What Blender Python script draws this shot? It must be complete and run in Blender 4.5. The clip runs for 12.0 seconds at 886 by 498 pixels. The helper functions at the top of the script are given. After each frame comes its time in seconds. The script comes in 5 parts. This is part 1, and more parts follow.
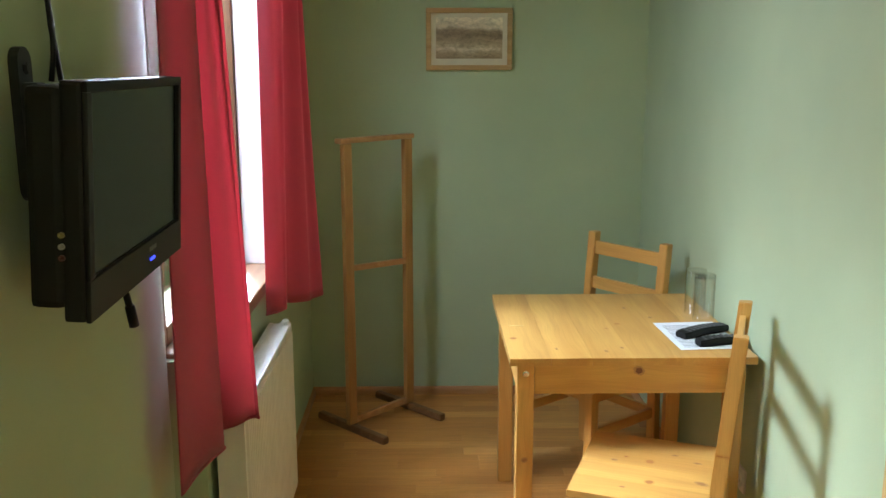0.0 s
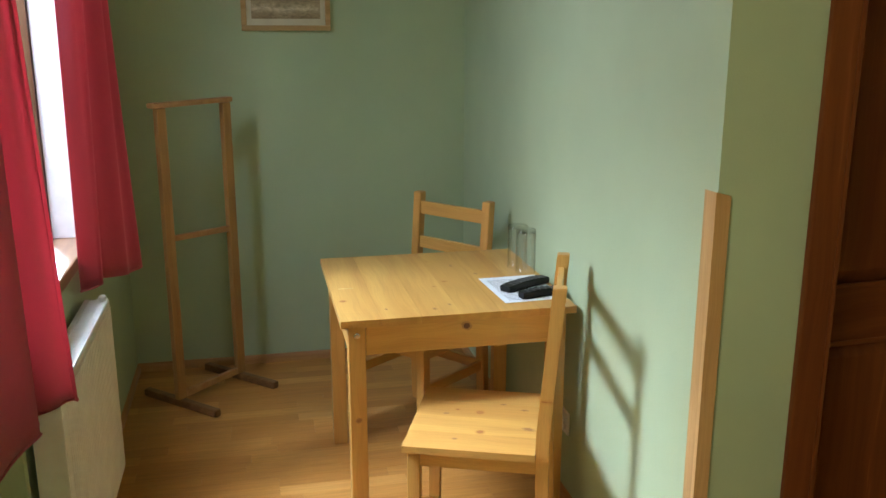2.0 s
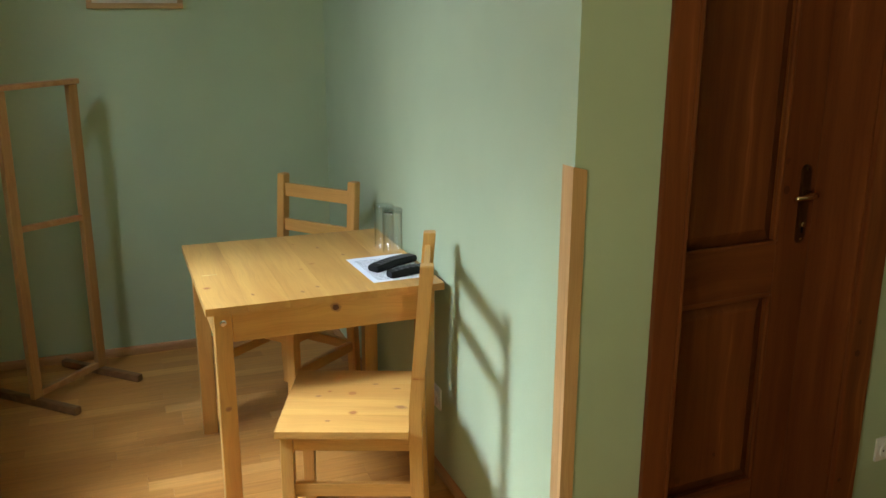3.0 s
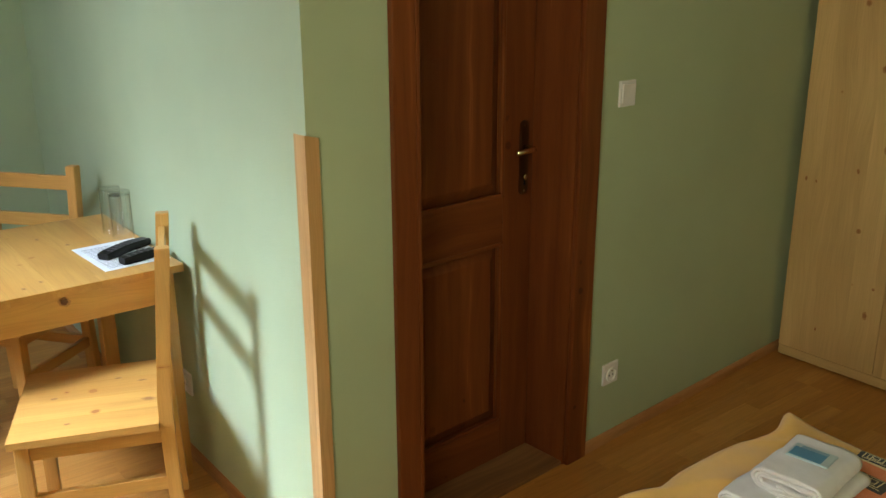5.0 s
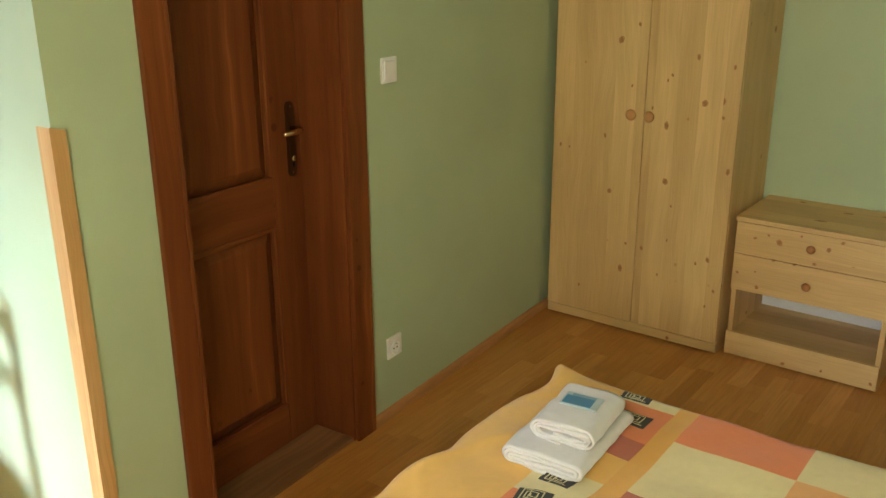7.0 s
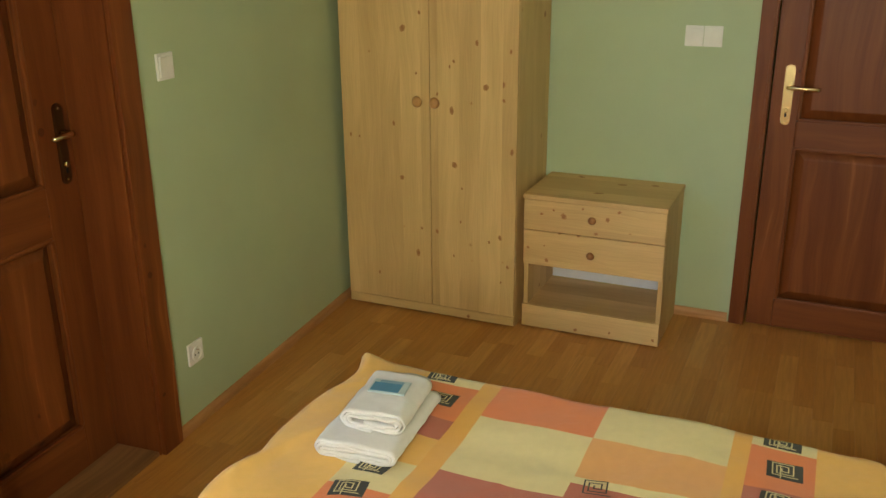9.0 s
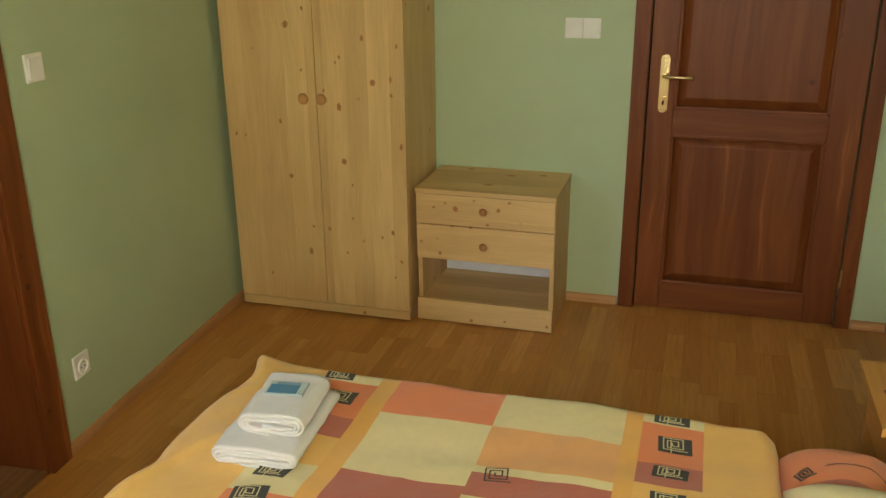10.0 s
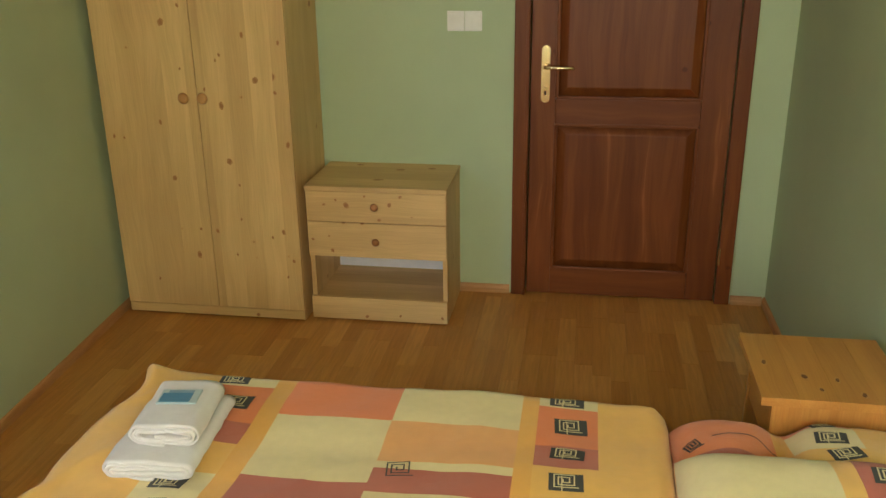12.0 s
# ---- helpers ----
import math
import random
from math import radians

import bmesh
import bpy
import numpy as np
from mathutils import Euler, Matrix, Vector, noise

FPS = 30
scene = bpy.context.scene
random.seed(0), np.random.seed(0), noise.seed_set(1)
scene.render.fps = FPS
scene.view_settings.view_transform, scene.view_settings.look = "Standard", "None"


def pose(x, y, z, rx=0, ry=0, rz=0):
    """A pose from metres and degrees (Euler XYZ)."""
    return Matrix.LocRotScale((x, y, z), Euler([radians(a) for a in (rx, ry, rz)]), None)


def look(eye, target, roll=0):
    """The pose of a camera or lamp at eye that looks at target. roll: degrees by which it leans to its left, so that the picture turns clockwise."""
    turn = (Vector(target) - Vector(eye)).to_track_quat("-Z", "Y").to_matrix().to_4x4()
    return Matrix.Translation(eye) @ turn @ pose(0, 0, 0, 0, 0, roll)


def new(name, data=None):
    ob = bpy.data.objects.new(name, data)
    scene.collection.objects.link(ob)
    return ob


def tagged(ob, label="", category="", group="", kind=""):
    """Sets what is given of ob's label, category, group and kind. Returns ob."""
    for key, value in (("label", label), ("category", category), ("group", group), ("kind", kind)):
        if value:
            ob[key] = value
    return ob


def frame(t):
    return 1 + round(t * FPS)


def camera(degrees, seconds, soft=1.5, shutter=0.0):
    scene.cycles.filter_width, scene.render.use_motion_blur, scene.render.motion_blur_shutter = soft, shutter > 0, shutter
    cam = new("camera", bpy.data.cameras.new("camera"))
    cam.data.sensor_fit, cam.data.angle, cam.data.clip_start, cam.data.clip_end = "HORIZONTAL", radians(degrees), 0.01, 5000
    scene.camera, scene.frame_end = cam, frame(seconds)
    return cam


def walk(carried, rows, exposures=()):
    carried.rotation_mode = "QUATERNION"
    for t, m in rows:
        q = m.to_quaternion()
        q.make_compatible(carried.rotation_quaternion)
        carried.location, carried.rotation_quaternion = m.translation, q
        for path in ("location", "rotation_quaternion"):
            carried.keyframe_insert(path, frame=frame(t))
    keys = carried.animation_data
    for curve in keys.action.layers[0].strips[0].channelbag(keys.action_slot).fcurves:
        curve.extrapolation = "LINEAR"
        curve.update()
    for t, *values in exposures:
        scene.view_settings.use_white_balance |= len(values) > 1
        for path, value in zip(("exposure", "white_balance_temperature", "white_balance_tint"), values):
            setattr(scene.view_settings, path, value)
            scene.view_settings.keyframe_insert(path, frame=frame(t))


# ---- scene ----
cam = camera(53.2, 12.0, soft=1.5)
PATH = [
    (0, (0.001, 0.000, 1.622), (0.032, 1.958, 1.217), -0.07),
    (0.5, (0.002, 0.000, 1.622), (0.062, 1.957, 1.214), -0.01),
    (1, (0.004, 0.000, 1.622), (0.150, 1.946, 1.183), 0.03),
    (1.5, (0.007, 0.000, 1.622), (0.267, 1.928, 1.158), 0.01),
    (2, (0.011, -0.001, 1.622), (0.420, 1.895, 1.134), 0.01),
    (2.5, (0.015, -0.002, 1.622), (0.554, 1.856, 1.114), 0.03),
    (3, (0.019, -0.003, 1.622), (0.707, 1.798, 1.090), 0.15),
    (5, (0.033, -0.011, 1.622), (1.204, 1.495, 1.022), -0.26),
    (5.5, (0.035, -0.013, 1.622), (1.297, 1.413, 1.011), -0.36),
    (6, (0.038, -0.016, 1.622), (1.391, 1.320, 1.003), -0.40),
    (6.5, (0.040, -0.018, 1.622), (1.471, 1.229, 0.991), -0.34),
    (7, (0.042, -0.021, 1.622), (1.549, 1.125, 0.976), -0.30),
    (7.5, (0.045, -0.024, 1.622), (1.630, 1.007, 0.971), -0.33),
    (9.5, (0.050, -0.035, 1.622), (1.815, 0.620, 0.947), -0.51),
    (10, (0.051, -0.038, 1.622), (1.854, 0.498, 0.941), -0.54),
    (10.5, (0.052, -0.040, 1.622), (1.875, 0.411, 0.935), -0.61),
    (11, (0.052, -0.043, 1.622), (1.893, 0.321, 0.929), -0.66),
    (11.5, (0.053, -0.044, 1.622), (1.902, 0.267, 0.927), -0.70),
    (12, (0.053, -0.045, 1.622), (1.904, 0.258, 0.927), -0.72),
]
EXPOSURES = [(0, -0.42), (1.5, -0.55), (3, -0.7), (5.5, -0.23), (7.5, 0.33), (9.5, 0.26), (12, 0.24)]
walk(cam, [(t, look(eye, target, roll)) for t, eye, target, roll in PATH], EXPOSURES)

# ---- world, sun, window light ----
world = bpy.data.worlds.new("sky")
world.use_nodes = True
scene.world = world
wn = world.node_tree.nodes
sky = wn.new("ShaderNodeTexSky")
sky.sky_type = "NISHITA"
sky.sun_disc = False
sky.sun_elevation = radians(42)
sky.sun_rotation = radians(120)
world.node_tree.links.new(sky.outputs[0], wn["Background"].inputs["Color"])
wn["Background"].inputs["Strength"].default_value = 0.06

sun_data = bpy.data.lights.new("sun", "SUN")
sun_data.energy, sun_data.angle, sun_data.color = 3.0, radians(0.6), (1.0, 0.94, 0.85)
sun = new("sun", sun_data)
sun.matrix_world = look((6.0, -3.5, 7.0), (0, 0, 0))


def window_light(name, place, aim, size_y, size_z, watts, color):
    data = bpy.data.lights.new(name, "AREA")
    data.shape, data.size, data.size_y, data.energy, data.color = "RECTANGLE", size_y, size_z, watts, color
    ob = new(name, data)
    ob.matrix_world = look(place, aim)
    return ob


window_light("window_light", (-1.15, 2.62, 2.24), (-0.85, 2.42, 0.64), 0.90, 0.80, 120.0, (0.63, 0.755, 1.0))
low_light = window_light("window_light_low", (-0.80, 3.10, 1.64), (-0.50, 1.95, 1.45), 0.30, 1.40, 23.0, (0.66, 0.78, 1.0))
high = window_light("window_light_high", (-1.75, 2.74, 2.95), (0.62, 2.05, 0.0), 0.60, 0.75, 45.0, (0.68, 0.82, 1.0))
high.data.spread = radians(52)
low_light.data.spread = radians(50)
window_light("window_light_south", (-0.92, -0.18, 1.60), (3.0, 0.35, 1.75), 1.05, 1.15, 58.0, (1.0, 0.885, 0.65))

# ---- materials ----


def material(name, rough=0.6, metal=0.0, color=(0.8, 0.8, 0.8)):
    m = bpy.data.materials.new(name)
    m.use_nodes = True
    b = m.node_tree.nodes["Principled BSDF"]
    b.inputs["Roughness"].default_value = rough
    b.inputs["Metallic"].default_value = metal
    b.inputs["Base Color"].default_value = (*color, 1)
    return m, m.node_tree.nodes, m.node_tree.links, b


def ramp(nodes, stops):
    r = nodes.new("ShaderNodeValToRGB")
    while len(r.color_ramp.elements) < len(stops):
        r.color_ramp.elements.new(0.5)
    for e, (p, c) in zip(r.color_ramp.elements, stops):
        e.position, e.color = p, (*c, 1)
    return r


def coords(nodes, links, scale=(1, 1, 1), random_shift=False):
    tc = nodes.new("ShaderNodeTexCoord")
    mp = nodes.new("ShaderNodeMapping")
    mp.inputs["Scale"].default_value = scale
    if random_shift:
        info = nodes.new("ShaderNodeObjectInfo")
        mul = nodes.new("ShaderNodeVectorMath")
        mul.operation = "SCALE"
        mul.inputs[0].default_value = (7.1, 5.3, 9.7)
        links.new(info.outputs["Random"], mul.inputs["Scale"])
        add = nodes.new("ShaderNodeVectorMath")
        links.new(tc.outputs["Object"], add.inputs[0])
        links.new(mul.outputs[0], add.inputs[1])
        links.new(add.outputs[0], mp.inputs["Vector"])
    else:
        links.new(tc.outputs["Object"], mp.inputs["Vector"])
    return mp.outputs[0]


def noise_tex(nodes, links, vec, scale, detail=4.0, rough=0.55, distortion=0.0):
    n = nodes.new("ShaderNodeTexNoise")
    n.inputs["Scale"].default_value = scale
    n.inputs["Detail"].default_value = detail
    n.inputs["Roughness"].default_value = rough
    n.inputs["Distortion"].default_value = distortion
    links.new(vec, n.inputs["Vector"])
    return n.outputs["Fac"]


def mix(nodes, links, a, b, fac, kind="MIX"):
    m = nodes.new("ShaderNodeMix")
    m.data_type, m.blend_type = "RGBA", kind
    for sock, v in ((m.inputs[0], fac), (m.inputs[6], a), (m.inputs[7], b)):
        if isinstance(v, tuple):
            sock.default_value = (*v, 1)
        elif isinstance(v, (int, float)):
            sock.default_value = v
        else:
            links.new(v, sock)
    return m.outputs[2]


def bump(nodes, links, b, height, strength, distance):
    n = nodes.new("ShaderNodeBump")
    n.inputs["Strength"].default_value = strength
    n.inputs["Distance"].default_value = distance
    links.new(height, n.inputs["Height"])
    links.new(n.outputs[0], b.inputs["Normal"])


def paint_material(name, color, rough=0.75, mottled=0.06):
    m, n, l, b = material(name, rough)
    v = coords(n, l)
    big = noise_tex(n, l, v, 1.7, 3)
    dark = tuple(c * (1 - mottled) for c in color)
    light = tuple(min(1, c * (1 + mottled)) for c in color)
    r = ramp(n, [(0.3, dark), (0.7, light)])
    l.new(big, r.inputs[0])
    l.new(r.outputs[0], b.inputs["Base Color"])
    fine = noise_tex(n, l, v, 210.0, 3)
    bump(n, l, b, fine, 0.25, 0.002)
    return m


def wood_material(name, dark, light, axis="x", normal="z", knots=0.0, knot_color=(0.16, 0.065, 0.02), rough=0.45,
                  coat=0.0, streak=1.0, strip=0.0, knot_scale=7.0, flare=None, grain_scale=34.0):
    """Sawn timber: grain along one axis on faces that look along another; glued strips and knots where asked."""
    m, n, l, b = material(name, rough)
    base = coords(n, l, (1, 1, 1), True)
    sep = n.new("ShaderNodeSeparateXYZ")
    l.new(base, sep.inputs[0])
    third = [q for q in "xyz" if q not in (axis, normal)][0]
    out = {q: sep.outputs["XYZ".index(q.upper())] for q in "xyz"}
    across, along, deep = out[third], out[axis], out[normal]

    def times(v, f):
        k = n.new("ShaderNodeMath")
        k.operation = "MULTIPLY"
        k.inputs[1].default_value = f
        l.new(v, k.inputs[0])
        return k.outputs[0]

    def plus(v, w):
        k = n.new("ShaderNodeMath")
        l.new(v, k.inputs[0])
        l.new(w, k.inputs[1])
        return k.outputs[0]

    def vec(x, y, z):
        c = n.new("ShaderNodeCombineXYZ")
        for i, v in enumerate((x, y, z)):
            l.new(v, c.inputs[i])
        return c.outputs[0]

    tone = None
    if strip:
        fl = n.new("ShaderNodeMath")
        fl.operation = "FLOOR"
        l.new(times(across, 1 / strip), fl.inputs[0])
        wn_ = n.new("ShaderNodeTexWhiteNoise")
        wn_.noise_dimensions = "1D"
        l.new(fl.outputs[0], wn_.inputs["W"])
        tone = wn_.outputs["Value"]
        along = plus(along, times(tone, 5.0))
    bendv = noise_tex(n, l, vec(times(across, 2.5), times(along, 1.2), times(deep, 2.5)), 1.6, 2)
    wav = plus(across, times(bendv, 0.09))
    grain = noise_tex(n, l, vec(times(wav, grain_scale), times(along, 0.9), times(deep, grain_scale)), 1.0, 3, 0.55, 0.25)
    fine = noise_tex(n, l, vec(times(wav, 260.0), times(along, 5.0), times(deep, 260.0)), 1.0, 3, 0.65)
    mid = tuple((p + q) / 2 for p, q in zip(dark, light))
    lo = tuple(p * streak + q * (1 - streak) for p, q in zip(dark, mid))
    r = ramp(n, [(0.30, lo), (0.50, mid), (0.64, light)] + ([(0.69, flare), (0.74, light)] if flare else []))
    l.new(grain, r.inputs[0])
    pr = ramp(n, [(0.32, (0.88, 0.86, 0.83)), (0.60, (1.02, 1.02, 1.02))])
    l.new(fine, pr.inputs[0])
    col = mix(n, l, r.outputs[0], pr.outputs[0], 0.8, "MULTIPLY")
    big = ramp(n, [(0.3, (0.90, 0.88, 0.85)), (0.7, (1.05, 1.05, 1.05))])
    l.new(bendv, big.inputs[0])
    col = mix(n, l, col, big.outputs[0], 1.0, "MULTIPLY")
    if tone is not None:
        tr = ramp(n, [(0.0, (0.93, 0.91, 0.88)), (1.0, (1.05, 1.08, 1.08))])
        l.new(tone, tr.inputs[0])
        col = mix(n, l, col, tr.outputs[0], 1.0, "MULTIPLY")
    if knots:
        kv = n.new("ShaderNodeTexVoronoi")
        kv.voronoi_dimensions = "2D"
        kv.inputs["Scale"].default_value = knot_scale
        l.new(vec(across, along, deep), kv.inputs["Vector"])
        sp = n.new("ShaderNodeSeparateColor")
        l.new(kv.outputs["Color"], sp.inputs[0])
        size = n.new("ShaderNodeMapRange")
        size.inputs["From Min"].default_value, size.inputs["From Max"].default_value = 1 - knots, 1.0
        size.inputs["To Min"].default_value, size.inputs["To Max"].default_value = 0.055, 0.135
        size.clamp = False
        l.new(sp.outputs[0], size.inputs["Value"])
        ratio = n.new("ShaderNodeMath")
        ratio.operation = "SUBTRACT"
        l.new(size.outputs[0], ratio.inputs[0])
        rag = noise_tex(n, l, base, 70.0, 2)
        l.new(plus(plus(kv.outputs["Distance"], times(fine, 0.02)), times(rag, 0.05)), ratio.inputs[1])
        for edge, c, f in ((-0.035, (0.84 * mid[0], 0.66 * mid[1], 0.48 * mid[2]), 0.6), (0.0, knot_color, 0.9)):
            mr = n.new("ShaderNodeMapRange")
            mr.inputs["From Min"].default_value, mr.inputs["From Max"].default_value = edge, edge + 0.02
            strength = n.new("ShaderNodeMath")
            strength.operation = "MULTIPLY_ADD"
            strength.inputs[1].default_value, strength.inputs[2].default_value = 0.7 * f, 0.3 * f
            l.new(sp.outputs[1], strength.inputs[0])
            l.new(strength.outputs[0], mr.inputs["To Max"])
            l.new(ratio.outputs[0], mr.inputs["Value"])
            col = mix(n, l, col, c, mr.outputs[0])
    l.new(col, b.inputs["Base Color"])
    b.inputs["Coat Weight"].default_value = coat
    b.inputs["Coat Roughness"].default_value = 0.25
    bump(n, l, b, fine, 0.10, 0.0008)
    return m


def fabric_material(name, color, weave=900.0, rough=0.9, fold=0.035):
    m, n, l, b = material(name, rough)
    v = coords(n, l)
    big = noise_tex(n, l, v, 45.0, 4)
    r = ramp(n, [(0.3, tuple(c * (1 - fold) for c in color)), (0.7, tuple(min(1, c * (1 + fold)) for c in color))])
    l.new(big, r.inputs[0])
    l.new(r.outputs[0], b.inputs["Base Color"])
    b.inputs["Sheen Weight"].default_value = 0.25
    fine = noise_tex(n, l, v, weave, 2)
    crease = noise_tex(n, l, coords(n, l, (1.0, 0.45, 1.0)), 17.0, 4, 0.55, 0.8)
    both = n.new("ShaderNodeMath")
    both.operation = "MULTIPLY_ADD"
    both.inputs[1].default_value = 0.25
    l.new(fine, both.inputs[0])
    l.new(crease, both.inputs[2])
    bump(n, l, b, both.outputs[0], 0.45, 0.006)
    return m


def plain(name, color, rough=0.5, metal=0.0, grain=300.0, coat=0.0):
    m, n, l, b = material(name, rough, metal, color)
    v = coords(n, l)
    f = noise_tex(n, l, v, 14.0, 4)
    r = ramp(n, [(0.3, tuple(c * 0.93 for c in color)), (0.7, tuple(min(1, c * 1.05) for c in color))])
    l.new(f, r.inputs[0])
    l.new(r.outputs[0], b.inputs["Base Color"])
    b.inputs["Coat Weight"].default_value = coat
    bump(n, l, b, noise_tex(n, l, v, grain, 2), 0.06, 0.0006)
    return m


GREEN = paint_material("green_wall_paint", (0.405, 0.488, 0.302))
WHITE_CEIL = paint_material("white_ceiling_paint", (0.78, 0.78, 0.74))
PINE_A, PINE_B = (0.560, 0.275, 0.060), (0.705, 0.395, 0.106)
PINE_X = wood_material("lacquered_pine_x", PINE_A, PINE_B, "x", "y", 0.12, (0.34, 0.085, 0.014), coat=0.5, streak=0.7, grain_scale=13.0)
PINE_Y = wood_material("lacquered_pine_y", PINE_A, PINE_B, "y", "z", 0.14, (0.34, 0.085, 0.014), coat=0.5, streak=0.7, grain_scale=13.0)
PINE_Z = wood_material("lacquered_pine_z", PINE_A, PINE_B, "z", "y", 0.22, (0.34, 0.085, 0.014), coat=0.5, streak=0.7, grain_scale=13.0)
PALE_A, PALE_B, KNOT = (0.585, 0.382, 0.160), (0.705, 0.486, 0.218), (0.25, 0.080, 0.018)
PALE_Z = wood_material("pale_spruce_z", PALE_A, PALE_B, "z", "x", 0.10, KNOT, rough=0.5, strip=0.095, streak=0.6, grain_scale=12.0)
PALE_S = wood_material("pale_spruce_side", PALE_A, PALE_B, "z", "y", 0.12, KNOT, rough=0.5, strip=0.095, streak=0.6, grain_scale=12.0)
PALE_Y = wood_material("pale_spruce_y", PALE_A, PALE_B, "y", "x", 0.10, KNOT, rough=0.5, strip=0.075, knot_scale=9.0, streak=0.7, grain_scale=12.0)
PALE_T = wood_material("pale_spruce_top", PALE_A, PALE_B, "y", "z", 0.10, KNOT, rough=0.5, strip=0.095, streak=0.7, grain_scale=12.0)
STAIN_A, STAIN_B = (0.128, 0.032, 0.0080), (0.194, 0.057, 0.0138)
DARK_Z = wood_material("mahogany_stain_z", STAIN_A, STAIN_B, "z", "y", 0.10, (0.05, 0.012, 0.004), rough=0.46, grain_scale=20.0, flare=(0.27, 0.092, 0.025))
DARK_X = wood_material("mahogany_stain_x", STAIN_A, STAIN_B, "x", "y", 0.06, (0.05, 0.012, 0.004), rough=0.46, grain_scale=20.0)
BEECH_Z = wood_material("beech_trim_z", (0.52, 0.30, 0.11), (0.62, 0.385, 0.165), "z", "y", 0.05, rough=0.5)
BEECH_X = wood_material("beech_trim_x", (0.42, 0.20, 0.07), (0.52, 0.28, 0.11), "x", "y", 0.0, rough=0.45)
BEECH_Y = wood_material("beech_trim_y", (0.42, 0.20, 0.07), (0.52, 0.28, 0.11), "y", "x", 0.0, rough=0.45)
WINDOW_WOOD = wood_material("brown_window_wood", (0.10, 0.045, 0.018), (0.16, 0.075, 0.03), "z", "x", 0.0, rough=0.4)
SILL_WOOD = wood_material("varnished_sill_wood", (0.26, 0.13, 0.06), (0.36, 0.19, 0.09), "y", "z", 0.0, rough=0.28, coat=0.4)
WORN_FOOT = wood_material("worn_dark_beech", (0.17, 0.08, 0.03), (0.26, 0.13, 0.05), "x", "z", 0.0)
for _w in (DARK_Z, DARK_X):
    _w.node_tree.nodes["Principled BSDF"].inputs["Specular IOR Level"].default_value = 0.25
FRAME_WOOD = wood_material("picture_frame_wood", (0.40, 0.24, 0.09), (0.52, 0.34, 0.15), "x", "y", 0.0)
RED_CLOTH = fabric_material("red_curtain_cloth", (0.41, 0.072, 0.105))
_n, _l = RED_CLOTH.node_tree.nodes, RED_CLOTH.node_tree.links
_t = _n.new("ShaderNodeBsdfTranslucent")
_t.inputs["Color"].default_value = (0.66, 0.15, 0.185, 1)
_m = _n.new("ShaderNodeMixShader")
_m.inputs[0].default_value = 0.45
_l.new(_n["Principled BSDF"].outputs[0], _m.inputs[1])
_l.new(_t.outputs[0], _m.inputs[2])
_l.new(_m.outputs[0], _n["Material Output"].inputs["Surface"])
BLACK = plain("black_plastic", (0.008, 0.008, 0.008), 0.5)
BLACK.node_tree.nodes["Principled BSDF"].inputs["Specular IOR Level"].default_value = 0.3
SCREEN = plain("dark_screen_glass", (0.007, 0.008, 0.007), 0.22)
SCREEN.node_tree.nodes["Principled BSDF"].inputs["Specular IOR Level"].default_value = 0.12
BLACK_METAL = plain("black_painted_steel", (0.015, 0.015, 0.016), 0.4)
WHITE_PLASTIC = plain("white_plastic", (0.75, 0.74, 0.70), 0.4)
RAD_WHITE = plain("white_radiator_enamel", (0.80, 0.79, 0.72), 0.35)
BRASS = plain("polished_brass", (0.80, 0.64, 0.36), 0.2, 1.0)
# darker brass for door 1's plate, close to the leaf's colour
DARK_BRASS = plain("dark_brass", (0.13, 0.066, 0.028), 0.5, 1.0)
CHROME = plain("chromed_steel", (0.72, 0.72, 0.72), 0.2, 1.0)
TERRY = fabric_material("white_terry", (0.60, 0.585, 0.55), 420.0, 0.95, 0.03)
PAPER = plain("white_paper", (0.80, 0.82, 0.86), 0.8)
INK = plain("grey_print", (0.28, 0.29, 0.31), 0.8)
MOUNT_CARD = plain("cream_passepartout", (0.62, 0.56, 0.42), 0.85)
for _w in (BLACK, SCREEN):
    _w.node_tree.nodes["Principled BSDF"].inputs["Specular IOR Level"].default_value = 0.22
GREY_RUBBER = plain("grey_rubber_keys", (0.10, 0.10, 0.105), 0.7)
MOTIF_DARK = plain("charcoal_print", (0.055, 0.055, 0.05), 0.9)
MOTIF_LINE = plain("cream_print_line", (0.62, 0.54, 0.30), 0.9)
PATCH = {
    "yellow": fabric_material("yellow_cotton", (0.72, 0.41, 0.085)),
    "gold": fabric_material("gold_cotton", (0.70, 0.36, 0.06)),
    "cream": fabric_material("cream_cotton", (0.66, 0.555, 0.27)),
    "orange": fabric_material("orange_cotton", (0.68, 0.19, 0.05)),
    "terracotta": fabric_material("terracotta_cotton", (0.42, 0.105, 0.055)),
    "peach": fabric_material("peach_cotton", (0.68, 0.33, 0.10)),
}
BACK_WHITE = plain("white_hardboard", (0.70, 0.74, 0.80), 0.6)


